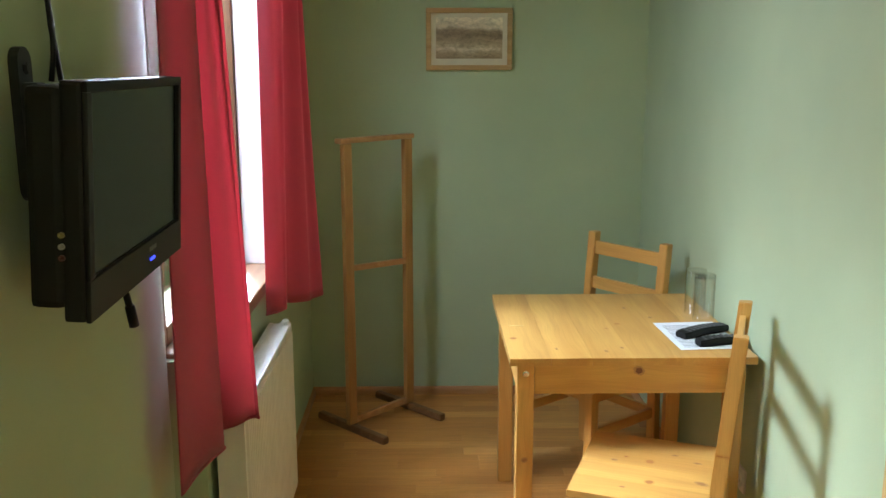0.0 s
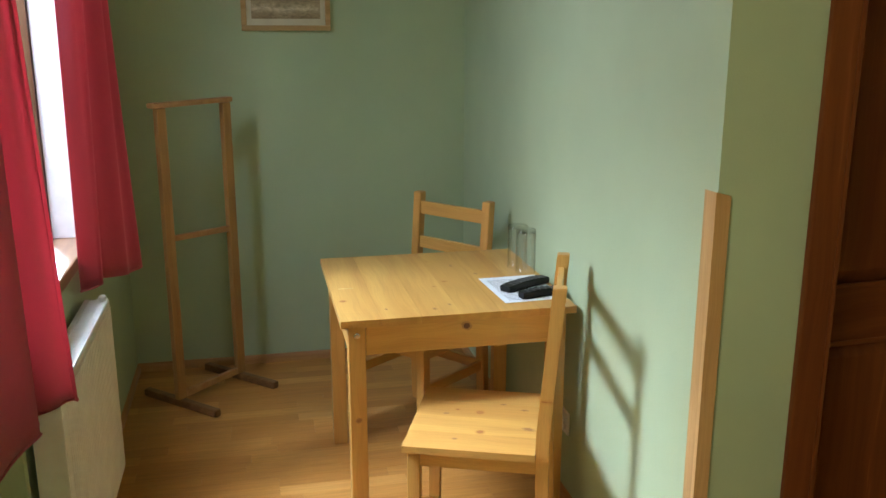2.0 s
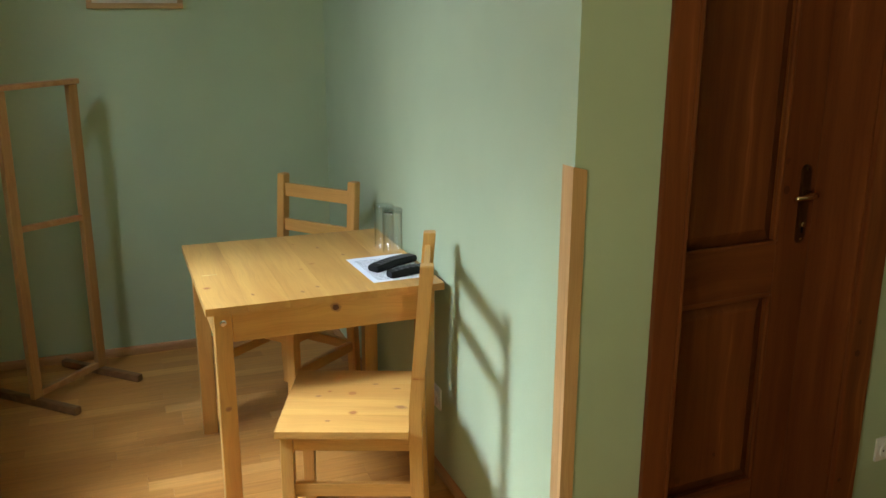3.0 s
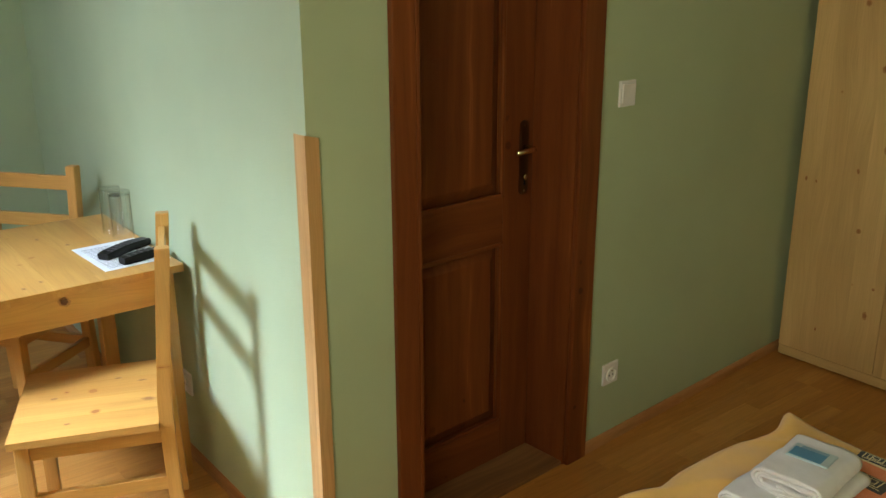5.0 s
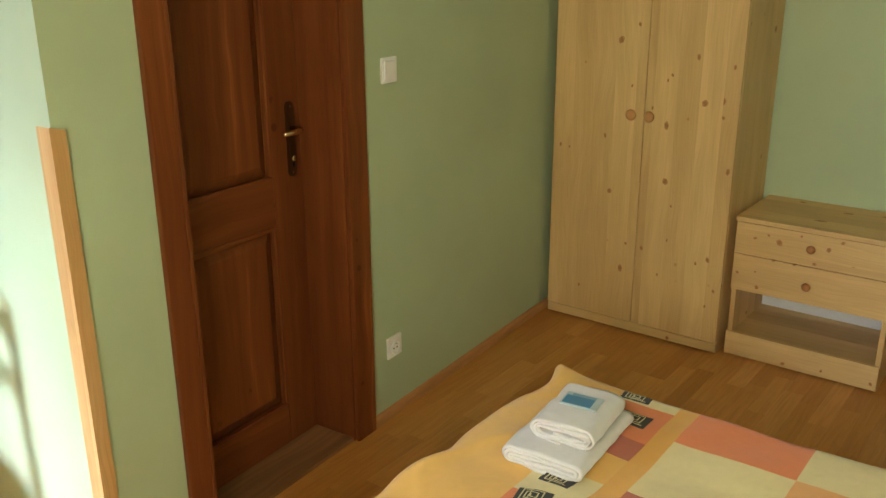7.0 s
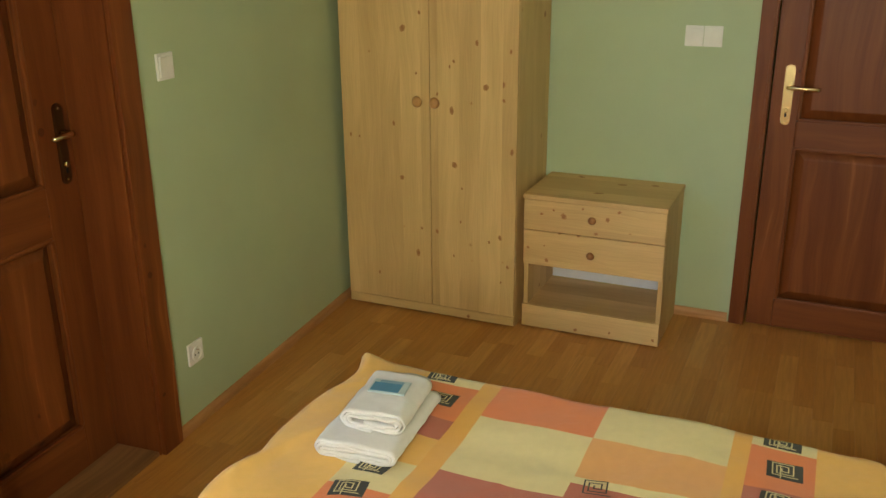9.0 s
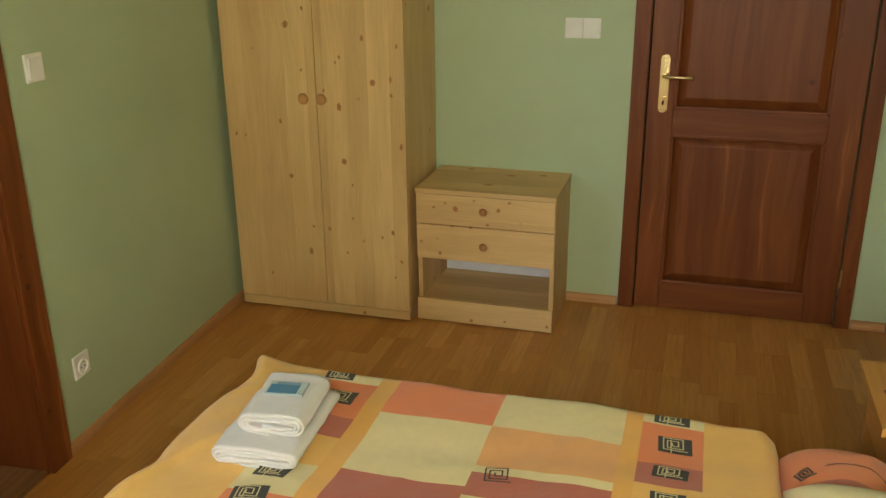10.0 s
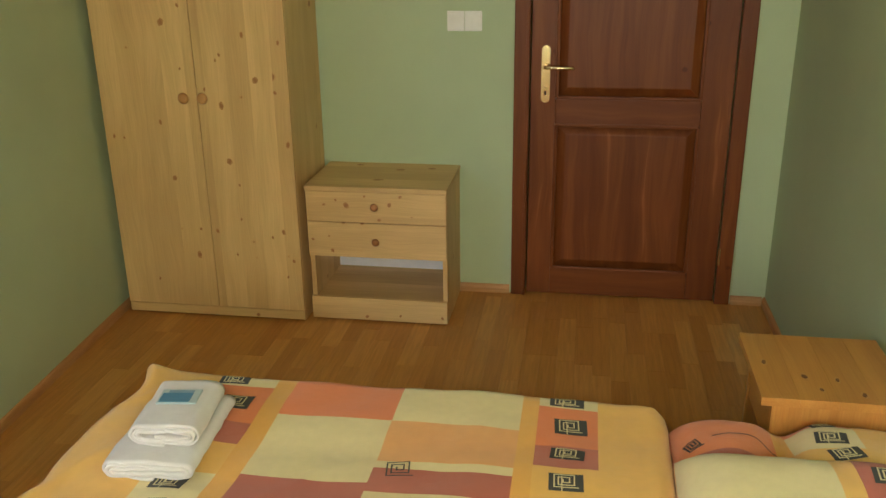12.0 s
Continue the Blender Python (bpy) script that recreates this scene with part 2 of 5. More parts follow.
def floor_material():
    m, n, l, b = material("oak_laminate", 0.36)
    info = n.new("ShaderNodeObjectInfo")
    geo = n.new("ShaderNodeNewGeometry")
    rnd = n.new("ShaderNodeMath")
    rnd.operation = "ADD"
    l.new(info.outputs["Random"], rnd.inputs[0])
    l.new(geo.outputs["Random Per Island"], rnd.inputs[1])
    fr = n.new("ShaderNodeMath")
    fr.operation = "FRACT"
    l.new(rnd.outputs[0], fr.inputs[0])
    tone = ramp(n, [(0.0, (0.44, 0.190, 0.041)), (0.45, (0.49, 0.222, 0.051)), (0.8, (0.54, 0.256, 0.063)), (1.0, (0.62, 0.316, 0.092))])
    l.new(fr.outputs[0], tone.inputs[0])
    tc = n.new("ShaderNodeTexCoord")
    geo_pos = geo.outputs["Position"]
    add = n.new("ShaderNodeVectorMath")
    sc = n.new("ShaderNodeVectorMath")
    sc.operation = "SCALE"
    sc.inputs[0].default_value = (3.0, 11.0, 0.0)
    l.new(fr.outputs[0], sc.inputs["Scale"])
    l.new(geo_pos, add.inputs[0])
    l.new(sc.outputs[0], add.inputs[1])
    mp = n.new("ShaderNodeMapping")
    mp.inputs["Scale"].default_value = (1.6, 26.0, 1.0)
    l.new(add.outputs[0], mp.inputs["Vector"])
    g = noise_tex(n, l, mp.outputs[0], 3.0, 5, 0.65, 0.6)
    gr = ramp(n, [(0.3, (0.82, 0.78, 0.72)), (0.62, (1.06, 1.04, 1.0))])
    l.new(g, gr.inputs[0])
    col = mix(n, l, tone.outputs[0], gr.outputs[0], 1.0, "MULTIPLY")
    l.new(col, b.inputs["Base Color"])
    wear = noise_tex(n, l, geo_pos, 4.0, 4)
    wr = n.new("ShaderNodeMapRange")
    wr.inputs["To Min"].default_value, wr.inputs["To Max"].default_value = 0.30, 0.46
    l.new(wear, wr.inputs["Value"])
    l.new(wr.outputs[0], b.inputs["Roughness"])
    bump(n, l, b, g, 0.05, 0.001)
    return m


FLOOR = floor_material()


def glass_material(name, fall=5.0):
    """Thin clear glass: see-through, with gloss that grows at grazing angles."""
    m, n, l, b = material(name, 0.03)
    clear = n.new("ShaderNodeBsdfTransparent")
    clear.inputs["Color"].default_value = (0.985, 0.992, 0.99, 1)
    gloss = n.new("ShaderNodeBsdfGlossy")
    gloss.inputs["Roughness"].default_value = 0.03
    edge = n.new("ShaderNodeLayerWeight")
    edge.inputs["Blend"].default_value = 0.5
    power = n.new("ShaderNodeMath")
    power.operation = "POWER"
    power.inputs[1].default_value = fall
    l.new(edge.outputs["Facing"], power.inputs[0])
    amount = n.new("ShaderNodeMath")
    amount.operation = "MULTIPLY_ADD"
    amount.inputs[1].default_value, amount.inputs[2].default_value = 0.95, 0.05
    l.new(power.outputs[0], amount.inputs[0])
    ms = n.new("ShaderNodeMixShader")
    l.new(amount.outputs[0], ms.inputs[0])
    l.new(clear.outputs[0], ms.inputs[1])
    l.new(gloss.outputs[0], ms.inputs[2])
    l.new(ms.outputs[0], n["Material Output"].inputs["Surface"])
    return m


GLASS = glass_material("clear_glass")
TUMBLER = glass_material("tumbler_glass", 4.0)


def photo_material():
    """A faded sepia view: pale sky over wooded slopes, a town and a river."""
    m, n, l, b = material("sepia_photograph", 0.5)
    blotch = noise_tex(n, l, coords(n, l, (1, 1, 1.8)), 38.0, 5, 0.7, 0.5)
    r = ramp(n, [(0.34, (0.80, 0.77, 0.72)), (0.5, (1.25, 1.22, 1.18)), (0.66, (1.65, 1.62, 1.58))])
    l.new(blotch, r.inputs[0])
    sep = n.new("ShaderNodeSeparateXYZ")
    tc = n.new("ShaderNodeTexCoord")
    l.new(tc.outputs["Object"], sep.inputs[0])
    hill = n.new("ShaderNodeMath")
    hill.operation = "MULTIPLY_ADD"
    hill.inputs[1].default_value = 0.07
    l.new(noise_tex(n, l, coords(n, l, (1, 1, 0.25)), 9.0, 3), hill.inputs[0])
    l.new(sep.outputs["Z"], hill.inputs[2])
    height = n.new("ShaderNodeMapRange")
    height.inputs["From Min"].default_value, height.inputs["From Max"].default_value = -0.055, 0.125
    l.new(hill.outputs[0], height.inputs["Value"])
    bands = ramp(n, [(0.0, (0.20, 0.14, 0.08)), (0.16, (0.30, 0.23, 0.14)), (0.26, (0.46, 0.38, 0.26)), (0.36, (0.34, 0.27, 0.17)), (0.50, (0.24, 0.18, 0.11)),
                     (0.62, (0.17, 0.12, 0.07)), (0.72, (0.22, 0.16, 0.10)), (0.80, (0.50, 0.43, 0.31)), (1.0, (0.58, 0.52, 0.40))])
    l.new(height.outputs[0], bands.inputs[0])
    l.new(mix(n, l, bands.outputs[0], r.outputs[0], 0.9, "MULTIPLY"), b.inputs["Base Color"])
    return m


PHOTO = photo_material()

# ---- building helpers ----


def part(name, bm, mat, parent=None, label="", smooth=False):
    me = bpy.data.meshes.new(name)
    bmesh.ops.recalc_face_normals(bm, faces=bm.faces)
    bm.to_mesh(me)
    bm.free()
    for m in mat if isinstance(mat, (list, tuple)) else [mat]:
        me.materials.append(m)
    if smooth:
        for p in me.polygons:
            p.use_smooth = True
    ob = new(name, me)
    if parent is not None:
        ob.parent = parent
    return tagged(ob, label)


def thing(name, m, label, category, group=""):
    ob = new(name)
    ob.empty_display_size = 0.1
    ob.matrix_world = m
    return tagged(ob, label, category, group)


def add_box(bm, lo, hi, bevel=0.0, m=None):
    r = bmesh.ops.create_cube(bm, size=1.0)
    vs = r["verts"]
    for v in vs:
        v.co = Vector([lo[i] + (v.co[i] + 0.5) * (hi[i] - lo[i]) for i in range(3)])
    if bevel > 0:
        es = list({e for v in vs for e in v.link_edges})
        out = bmesh.ops.bevel(bm, geom=es, offset=bevel, segments=2, affect="EDGES", profile=0.6)
        vs = list({v for f in out["faces"] for v in f.verts} | {v for v in vs if v.is_valid})
    if m is not None:
        bmesh.ops.transform(bm, matrix=m, verts=vs)
    return vs


def box(lo, hi, bevel=0.0, m=None):
    bm = bmesh.new()
    add_box(bm, lo, hi, bevel, m)
    return bm


def beam(a, b, w, d, bevel=0.004, up=(0, 0, 1)):
    """A bar of section w x d from a to b; w lies across, d along up."""
    a, b = Vector(a), Vector(b)
    z = (b - a).normalized()
    u = Vector(up)
    x = u.cross(z)
    if x.length < 1e-4:
        x = Vector((1, 0, 0)).cross(z)
    x.normalize()
    y = z.cross(x)
    m = Matrix((x, y, z)).transposed().to_4x4()
    m.translation = a
    return box((-w / 2, -d / 2, 0), (w / 2, d / 2, (b - a).length), bevel, m)


def add_prism(bm, pts, z0, z1):
    lo = [bm.verts.new((x, y, z0)) for x, y in pts]
    hi = [bm.verts.new((x, y, z1)) for x, y in pts]
    bm.faces.new(lo[::-1])
    bm.faces.new(hi)
    for i in range(len(pts)):
        j = (i + 1) % len(pts)
        bm.faces.new((lo[i], lo[j], hi[j], hi[i]))


def prisms(*items):
    bm = bmesh.new()
    for pts, z0, z1 in items:
        add_prism(bm, pts, z0, z1)
    return bm


def lathe(profile, segments=24):
    """A turned body from (radius, height) points."""
    bm = bmesh.new()
    rings = []
    for r, z in profile:
        rings.append([bm.verts.new((r * math.cos(2 * math.pi * i / segments), r * math.sin(2 * math.pi * i / segments), z)) for i in range(segments)])
    for a, b in zip(rings, rings[1:]):
        for i in range(segments):
            j = (i + 1) % segments
            bm.faces.new((a[i], a[j], b[j], b[i]))
    bm.faces.new(rings[0][::-1])
    bm.faces.new(rings[-1])
    return bm


def moved(bm, m):
    bmesh.ops.transform(bm, matrix=m, verts=bm.verts)
    return bm


def tube(points, radius, segments=8):
    """A round cord through the points."""
    pts = [Vector(p) for p in points]
    bm = bmesh.new()
    rings = []
    for i, p in enumerate(pts):
        d = (pts[min(i + 1, len(pts) - 1)] - pts[max(i - 1, 0)]).normalized()
        x = d.cross(Vector((0.3, 0.9, 0.2))).normalized()
        y = d.cross(x)
        rings.append([bm.verts.new(p + radius * (math.cos(2 * math.pi * k / segments) * x + math.sin(2 * math.pi * k / segments) * y)) for k in range(segments)])
    for a, b in zip(rings, rings[1:]):
        for k in range(segments):
            j = (k + 1) % segments
            bm.faces.new((a[k], a[j], b[j], b[k]))
    bm.faces.new(rings[0][::-1])
    bm.faces.new(rings[-1])
    return bm


KNOT_WOOD = plain("dark_knot", (0.34, 0.15, 0.045), 0.5)
KNOT_RIM = plain("brown_knot_rim", (0.44, 0.22, 0.072), 0.5)
KNOT_DARK = plain("almost_black_knot", (0.13, 0.045, 0.013), 0.5)
knot_rng = random.Random(5)


def knot(parent, m, r, slant=1.3, core=KNOT_WOOD):
    """A branch knot with a paler rim, a hair proud of the board, uneven in outline."""
    body = None
    for size, lift, mat in ((1.35, 0.0003, KNOT_RIM), (0.85, 0.0006, core)):
        bm = bmesh.new()
        turn = knot_rng.random() * 6.28
        rim = []
        for k in range(14):
            a = 2 * math.pi * k / 14
            q = r * size * (1 + 0.16 * math.sin(2 * a + turn) + 0.10 * math.sin(5 * a + 2 * turn))
            rim.append(bm.verts.new((q * slant * math.cos(a), q * 0.82 * math.sin(a), lift)))
        low = [bm.verts.new((v.co.x, v.co.y, -0.0008)) for v in rim]
        bm.faces.new(rim)
        for k in range(14):
            bm.faces.new((low[k], low[(k + 1) % 14], rim[(k + 1) % 14], rim[k]))
        ob = part("knot" if body is None else "knot_core", moved(bm, m), mat, parent if body is None or parent.parent is not None else body)
        body = body or ob


def structure(name, bm, mat, label, smooth=False):
    return tagged(part(name, bm, mat, None, label, smooth), kind="structure")


# ---- the room ----
WEST, EAST, SOUTH, ALCOVE_N, ALCOVE_E, TOP = -0.585, 3.84, -0.87, 4.235, 1.03, 2.60
SLOPE = math.atan2(0.2, 2.81)
NORTH = pose(ALCOVE_E, 1.786, 0, 0, 0, math.degrees(SLOPE))


def on_north(u, v):
    p = NORTH @ Vector((u, v, 0))
    return (p.x, p.y)


# north wall, slightly out of square, with the doorway to the side room
D1L, D1R, D1TOP, D1V = 0.315, 0.985, 2.02, 0.24
north_east = on_north(2.82, 0)
wall_north = structure("wall_north", prisms(
    ([(ALCOVE_E, 1.786), on_north(D1L, 0), on_north(D1L, D1V), (ALCOVE_E, 1.786 + D1V)], 0, TOP),
    ([on_north(D1R, 0), (EAST, north_east[1]), (EAST, north_east[1] + D1V), on_north(D1R, D1V)], 0, TOP),
    ([on_north(D1L, 0), on_north(D1R, 0), on_north(D1R, D1V), on_north(D1L, D1V)], D1TOP, TOP)), GREEN,
    "matt pastel green wall with a deep doorway")
structure("wall_alcove_east", prisms(([(ALCOVE_E, 1.786 + D1V), (ALCOVE_E + 0.15, 1.786 + D1V + 0.011), (ALCOVE_E + 0.15, ALCOVE_N), (ALCOVE_E, ALCOVE_N)], 0, TOP)),
          GREEN, "matt pastel green alcove wall lit by the window")
structure("wall_alcove_north", box((WEST - 0.4, ALCOVE_N, 0), (ALCOVE_E + 0.15, ALCOVE_N + 0.25, TOP)), GREEN, "matt pastel green end wall of the alcove")
structure("wall_south", box((WEST - 0.4, SOUTH - 0.25, 0), (EAST + 0.2, SOUTH, TOP)), GREEN, "matt pastel green wall beside the bed")
structure("wall_side_room", prisms(([on_north(D1L - 0.2, 0.55), on_north(D1R + 0.2, 0.55), on_north(D1R + 0.2, 0.6), on_north(D1L - 0.2, 0.6)], 0, TOP),
          ([on_north(D1L - 0.2, D1V), on_north(D1L - 0.15, D1V), on_north(D1L - 0.15, 0.55), on_north(D1L - 0.2, 0.55)], 0, TOP),
          ([on_north(D1R + 0.15, D1V), on_north(D1R + 0.2, D1V), on_north(D1R + 0.2, 0.55), on_north(D1R + 0.15, 0.55)], 0, TOP)), GREEN, "plain walls of the unlit side room")
# east wall with the hall door
D2L, D2R, D2TOP = 0.195, -0.655, 2.0
bm = bmesh.new()
add_box(bm, (EAST, D2L, 0), (EAST + 0.2, north_east[1] + D1V, TOP))
add_box(bm, (EAST, SOUTH, 0), (EAST + 0.2, D2R, TOP))
add_box(bm, (EAST, D2R, D2TOP), (EAST + 0.2, D2L, TOP))
structure("wall_east", bm, GREEN, "matt pastel green wall around the hall door")
bm = bmesh.new()
add_box(bm, (EAST + 0.5, D2R - 0.2, 0), (EAST + 0.55, D2L + 0.2, TOP))
add_box(bm, (EAST + 0.2, D2L + 0.15, 0), (EAST + 0.5, D2L + 0.2, TOP))
add_box(bm, (EAST + 0.2, D2R - 0.2, 0), (EAST + 0.5, D2R - 0.15, TOP))
structure("wall_hall", bm, GREEN, "plain walls of the unlit hall")
# west wall with two deep window openings, their room side splayed
W1A, W1B, W2A, W2B, SILL, LINTEL, WOUT = 2.25, 3.28, -0.75, 0.40, 0.88, 2.38, WEST - 0.30


def pier(y0, y1, splay0, splay1):
    pts = [(WOUT, y0), (WOUT, y1)]
    pts += [(WEST - 0.075, y1), (WEST, y1 - splay1)] if splay1 else [(WEST, y1)]
    pts += [(WEST, y0 + splay0), (WEST - 0.075, y0)] if splay0 else [(WEST, y0)]
    return pts


bm = bmesh.new()
for y0, y1, s0, s1 in ((W1B, ALCOVE_N, 0.05, 0), (SOUTH, W2A, 0, 0.05)):
    add_prism(bm, pier(y0, y1, s0, s1), SILL, LINTEL)
# the pier between the windows bends gently into the reveal
BEND = [(WEST - 0.27 * (0.57 * k / 14) ** 2, 1.60 + 0.57 * k / 14) for k in range(15)] + [(WEST - 0.105, 2.21), (WEST - 0.135, 2.235), (WEST - 0.19, W1A)]
add_prism(bm, [(WOUT, W2B), (WEST - 0.075, W2B), (WEST, W2B + 0.05)] + BEND + [(WOUT, W1A)], SILL, LINTEL)
add_prism(bm, [(WOUT, SOUTH), (WEST, SOUTH), *BEND[:15], (WEST - 0.004, 2.185), (WEST, 2.20), (WEST, ALCOVE_N), (WOUT, ALCOVE_N)], 0, SILL)
add_box(bm, (WOUT, SOUTH, LINTEL), (WEST, ALCOVE_N, TOP))
structure("wall_west", bm, GREEN, "matt pastel green window wall with splayed reveals")
structure("ceiling", box((WOUT - 0.1, SOUTH - 0.3, TOP), (EAST + 0.6, ALCOVE_N + 0.3, TOP + 0.2)), WHITE_CEIL, "plain white ceiling")
floor = structure("floor", prisms(([(WOUT, SOUTH), (EAST + 0.55, SOUTH), (EAST + 0.55, 2.6), (ALCOVE_E + 0.15, 2.6), (ALCOVE_E + 0.15, ALCOVE_N), (WOUT, ALCOVE_N)], -0.15, -0.006)),
                  plain("dark_underlay", (0.06, 0.03, 0.012), 0.8), "warm brown wood-strip floor")


def baseboard(name, a, b, mat):
    """A small rounded skirting from a to b, the room on its left."""
    a, b = Vector((*a, 0)), Vector((*b, 0))
    d = (b - a).normalized()
    side = Vector((-d.y, d.x, 0))
    prof = [(0, 0), (0.013, 0), (0.013, 0.020), (0.010, 0.031), (0.005, 0.038), (0, 0.040)]
    bm = bmesh.new()
    r1 = [bm.verts.new(a + side * p + Vector((0, 0, h))) for p, h in prof]
    r2 = [bm.verts.new(b + side * p + Vector((0, 0, h))) for p, h in prof]
    for i in range(len(prof)):
        j = (i + 1) % len(prof)
        bm.faces.new((r1[i], r1[j], r2[j], r2[i]))
    bm.faces.new(r1)
    bm.faces.new(r2[::-1])
    return structure(name, bm, mat, "narrow rounded beech skirting board")


baseboard("baseboard_north", (EAST, north_east[1]), on_north(1.075, 0), BEECH_X)
baseboard("baseboard_north_short", on_north(0.235, 0), on_north(0.045, 0), BEECH_X)
baseboard("baseboard_alcove_east", (ALCOVE_E, 1.84), (ALCOVE_E, ALCOVE_N), BEECH_Y)
baseboard("baseboard_alcove_north", (ALCOVE_E - 0.013, ALCOVE_N), (WEST, ALCOVE_N), BEECH_X)
baseboard("baseboard_west", (WEST, ALCOVE_N - 0.013), (WEST, SOUTH), BEECH_Y)
baseboard("baseboard_east", (EAST, 0.265), (EAST, north_east[1] - 0.013), BEECH_Y)
baseboard("baseboard_east_short", (EAST, SOUTH + 0.013), (EAST, -0.72), BEECH_Y)
baseboard("baseboard_south", (WEST + 0.013, SOUTH), (EAST, SOUTH), BEECH_X)

# ---- windows ----


def window(name, x, y0, y1, mid, half, stile):
    w = tagged(new(name), "wooden double-sash window in a deep reveal", "window", kind="structure")
    part("window_frame", box((x - 0.05, y0, SILL), (x, y0 + stile, LINTEL), 0.004), WINDOW_WOOD, w)
    part("window_frame", box((x - 0.05, y1 - stile, SILL), (x, y1, LINTEL), 0.004), WINDOW_WOOD, w)
    part("window_frame", box((x - 0.05, y0 + stile, SILL), (x, y1 - stile, SILL + 0.06), 0.004), WINDOW_WOOD, w)
    part("window_frame", box((x - 0.05, y0 + stile, LINTEL - 0.06), (x, y1 - stile, LINTEL), 0.004), WINDOW_WOOD, w)
    part("mullion", box((x - 0.045, mid - half, SILL + 0.06), (x + 0.012, mid + half, LINTEL - 0.06), 0.006), WINDOW_WOOD, w)
    for a, b in ((y0 + stile, mid - half), (mid + half, y1 - stile)):
        pane = part("pane", box((x - 0.032, a, SILL + 0.06), (x - 0.028, b, LINTEL - 0.06)), GLASS, w)
        pane.visible_shadow = False
    part("window_sill", box((x + 0.001, y0 - 0.03 if y0 < 1 else y0 - 0.05, SILL - 0.03), (WEST + 0.02, y1 + 0.005, SILL + 0.012), 0.006), SILL_WOOD, w, "brown varnished wooden window sill")
    return w


window("window_1", WEST - 0.115, W1A, W1B, 2.72, 0.045, 0.03)
# white board added over the green far reveal, standing in for its strong daylight
reveal_board = tagged(new("reveal_brightener"), "white board added to brighten the far window reveal", "trim", kind="structure")
part("brightening_board", box((WEST - 0.113, W1B - 0.014, SILL + 0.013), (WEST - 0.020, W1B - 0.002, LINTEL - 0.002), 0.003), plain("bright_reveal_white", (0.80, 0.80, 0.78), 0.35), reveal_board)
window("window_2", WEST - 0.20, W2A, W2B, (W2A + W2B) / 2, 0.06, 0.05)

# ---- doors ----


def raised_panel(lo_u, hi_u, lo_z, hi_z, v, depth=0.012, rim=0.045):
    """A fielded panel: sunk at its rim, rising to a flat field; v is the leaf's front."""
    bm = bmesh.new()
    loops = []
    for inset, sink in ((0.0, depth + 0.004), (0.010, depth), (rim, 0.003), (rim + 0.006, 0.001)):
        loops.append([bm.verts.new(p) for p in ((lo_u + inset, v + sink, lo_z + inset), (hi_u - inset, v + sink, lo_z + inset),
                                                (hi_u - inset, v + sink, hi_z - inset), (lo_u + inset, v + sink, hi_z - inset))])
    for a, b in zip(loops, loops[1:]):
        for i in range(4):
            j = (i + 1) % 4
            bm.faces.new((a[i], a[j], b[j], b[i]))
    bm.faces.new(loops[-1])
    return bm


def moulding(parent, lo_u, hi_u, lo_z, hi_z, v, mats):
    """Four rounded beads round a panel."""
    for a, b, m in (((lo_u, lo_z), (hi_u, lo_z), mats[1]), ((lo_u, hi_z), (hi_u, hi_z), mats[1]), ((lo_u, lo_z), (lo_u, hi_z), mats[0]), ((hi_u, lo_z), (hi_u, hi_z), mats[0])):
        part("moulding", beam((a[0], v - 0.002, a[1]), (b[0], v - 0.002, b[1]), 0.016, 0.016, 0.006, up=(0, 1, 0)), m, parent)


def lever_handle(parent, u, z, v, swing, plate_metal):
    """A brass plate with a lever; swing is the lever's direction along the door."""
    outline = [(0.0185 * math.cos(a), 0.0665 + 0.0185 * math.sin(a)) for a in [math.pi * k / 10 for k in range(11)]]
    outline += [(-p, -0.070 - q) for p, q in outline]
    bm = bmesh.new()
    add_prism(bm, outline, 0.0, 0.0045)
    add_prism(bm, [(0.88 * p, 0.965 * q) for p, q in outline], 0.0045, 0.007)
    plate = part("handle_plate", moved(bm, pose(u, v, z, 90, 0, 0)), plate_metal, parent, "narrow brass plate")
    reach = swing * (0.72 if plate_metal is DARK_BRASS else 1.0)
    part("lever", tube([(u, v - 0.005, z), (u, v - 0.045, z), (u + reach * 0.012, v - 0.055, z), (u + reach * 0.05, v - 0.057, z), (u + reach * 0.105, v - 0.055, z - 0.002), (u + reach * 0.118, v - 0.048, z - 0.002)], 0.0085, 10), BRASS, plate, smooth=True)
    part("lock_cylinder", moved(lathe([(0.009, 0), (0.009, 0.006), (0.006, 0.008)], 16), pose(u, v - 0.007, z - 0.095, 90, 0, 0)), BRASS, plate)
    part("keyhole", box((u - 0.004, v - 0.0092, z - 0.122), (u + 0.004, v - 0.0072, z - 0.100), 0.0008), BLACK, plate)
    for dz in (0.07, -0.14):
        part("screw", moved(lathe([(0.004, 0), (0.004, 0.001), (0.002, 0.0018)], 10), pose(u, v - 0.007, z + dz, 90, 0, 0)), BRASS, plate)


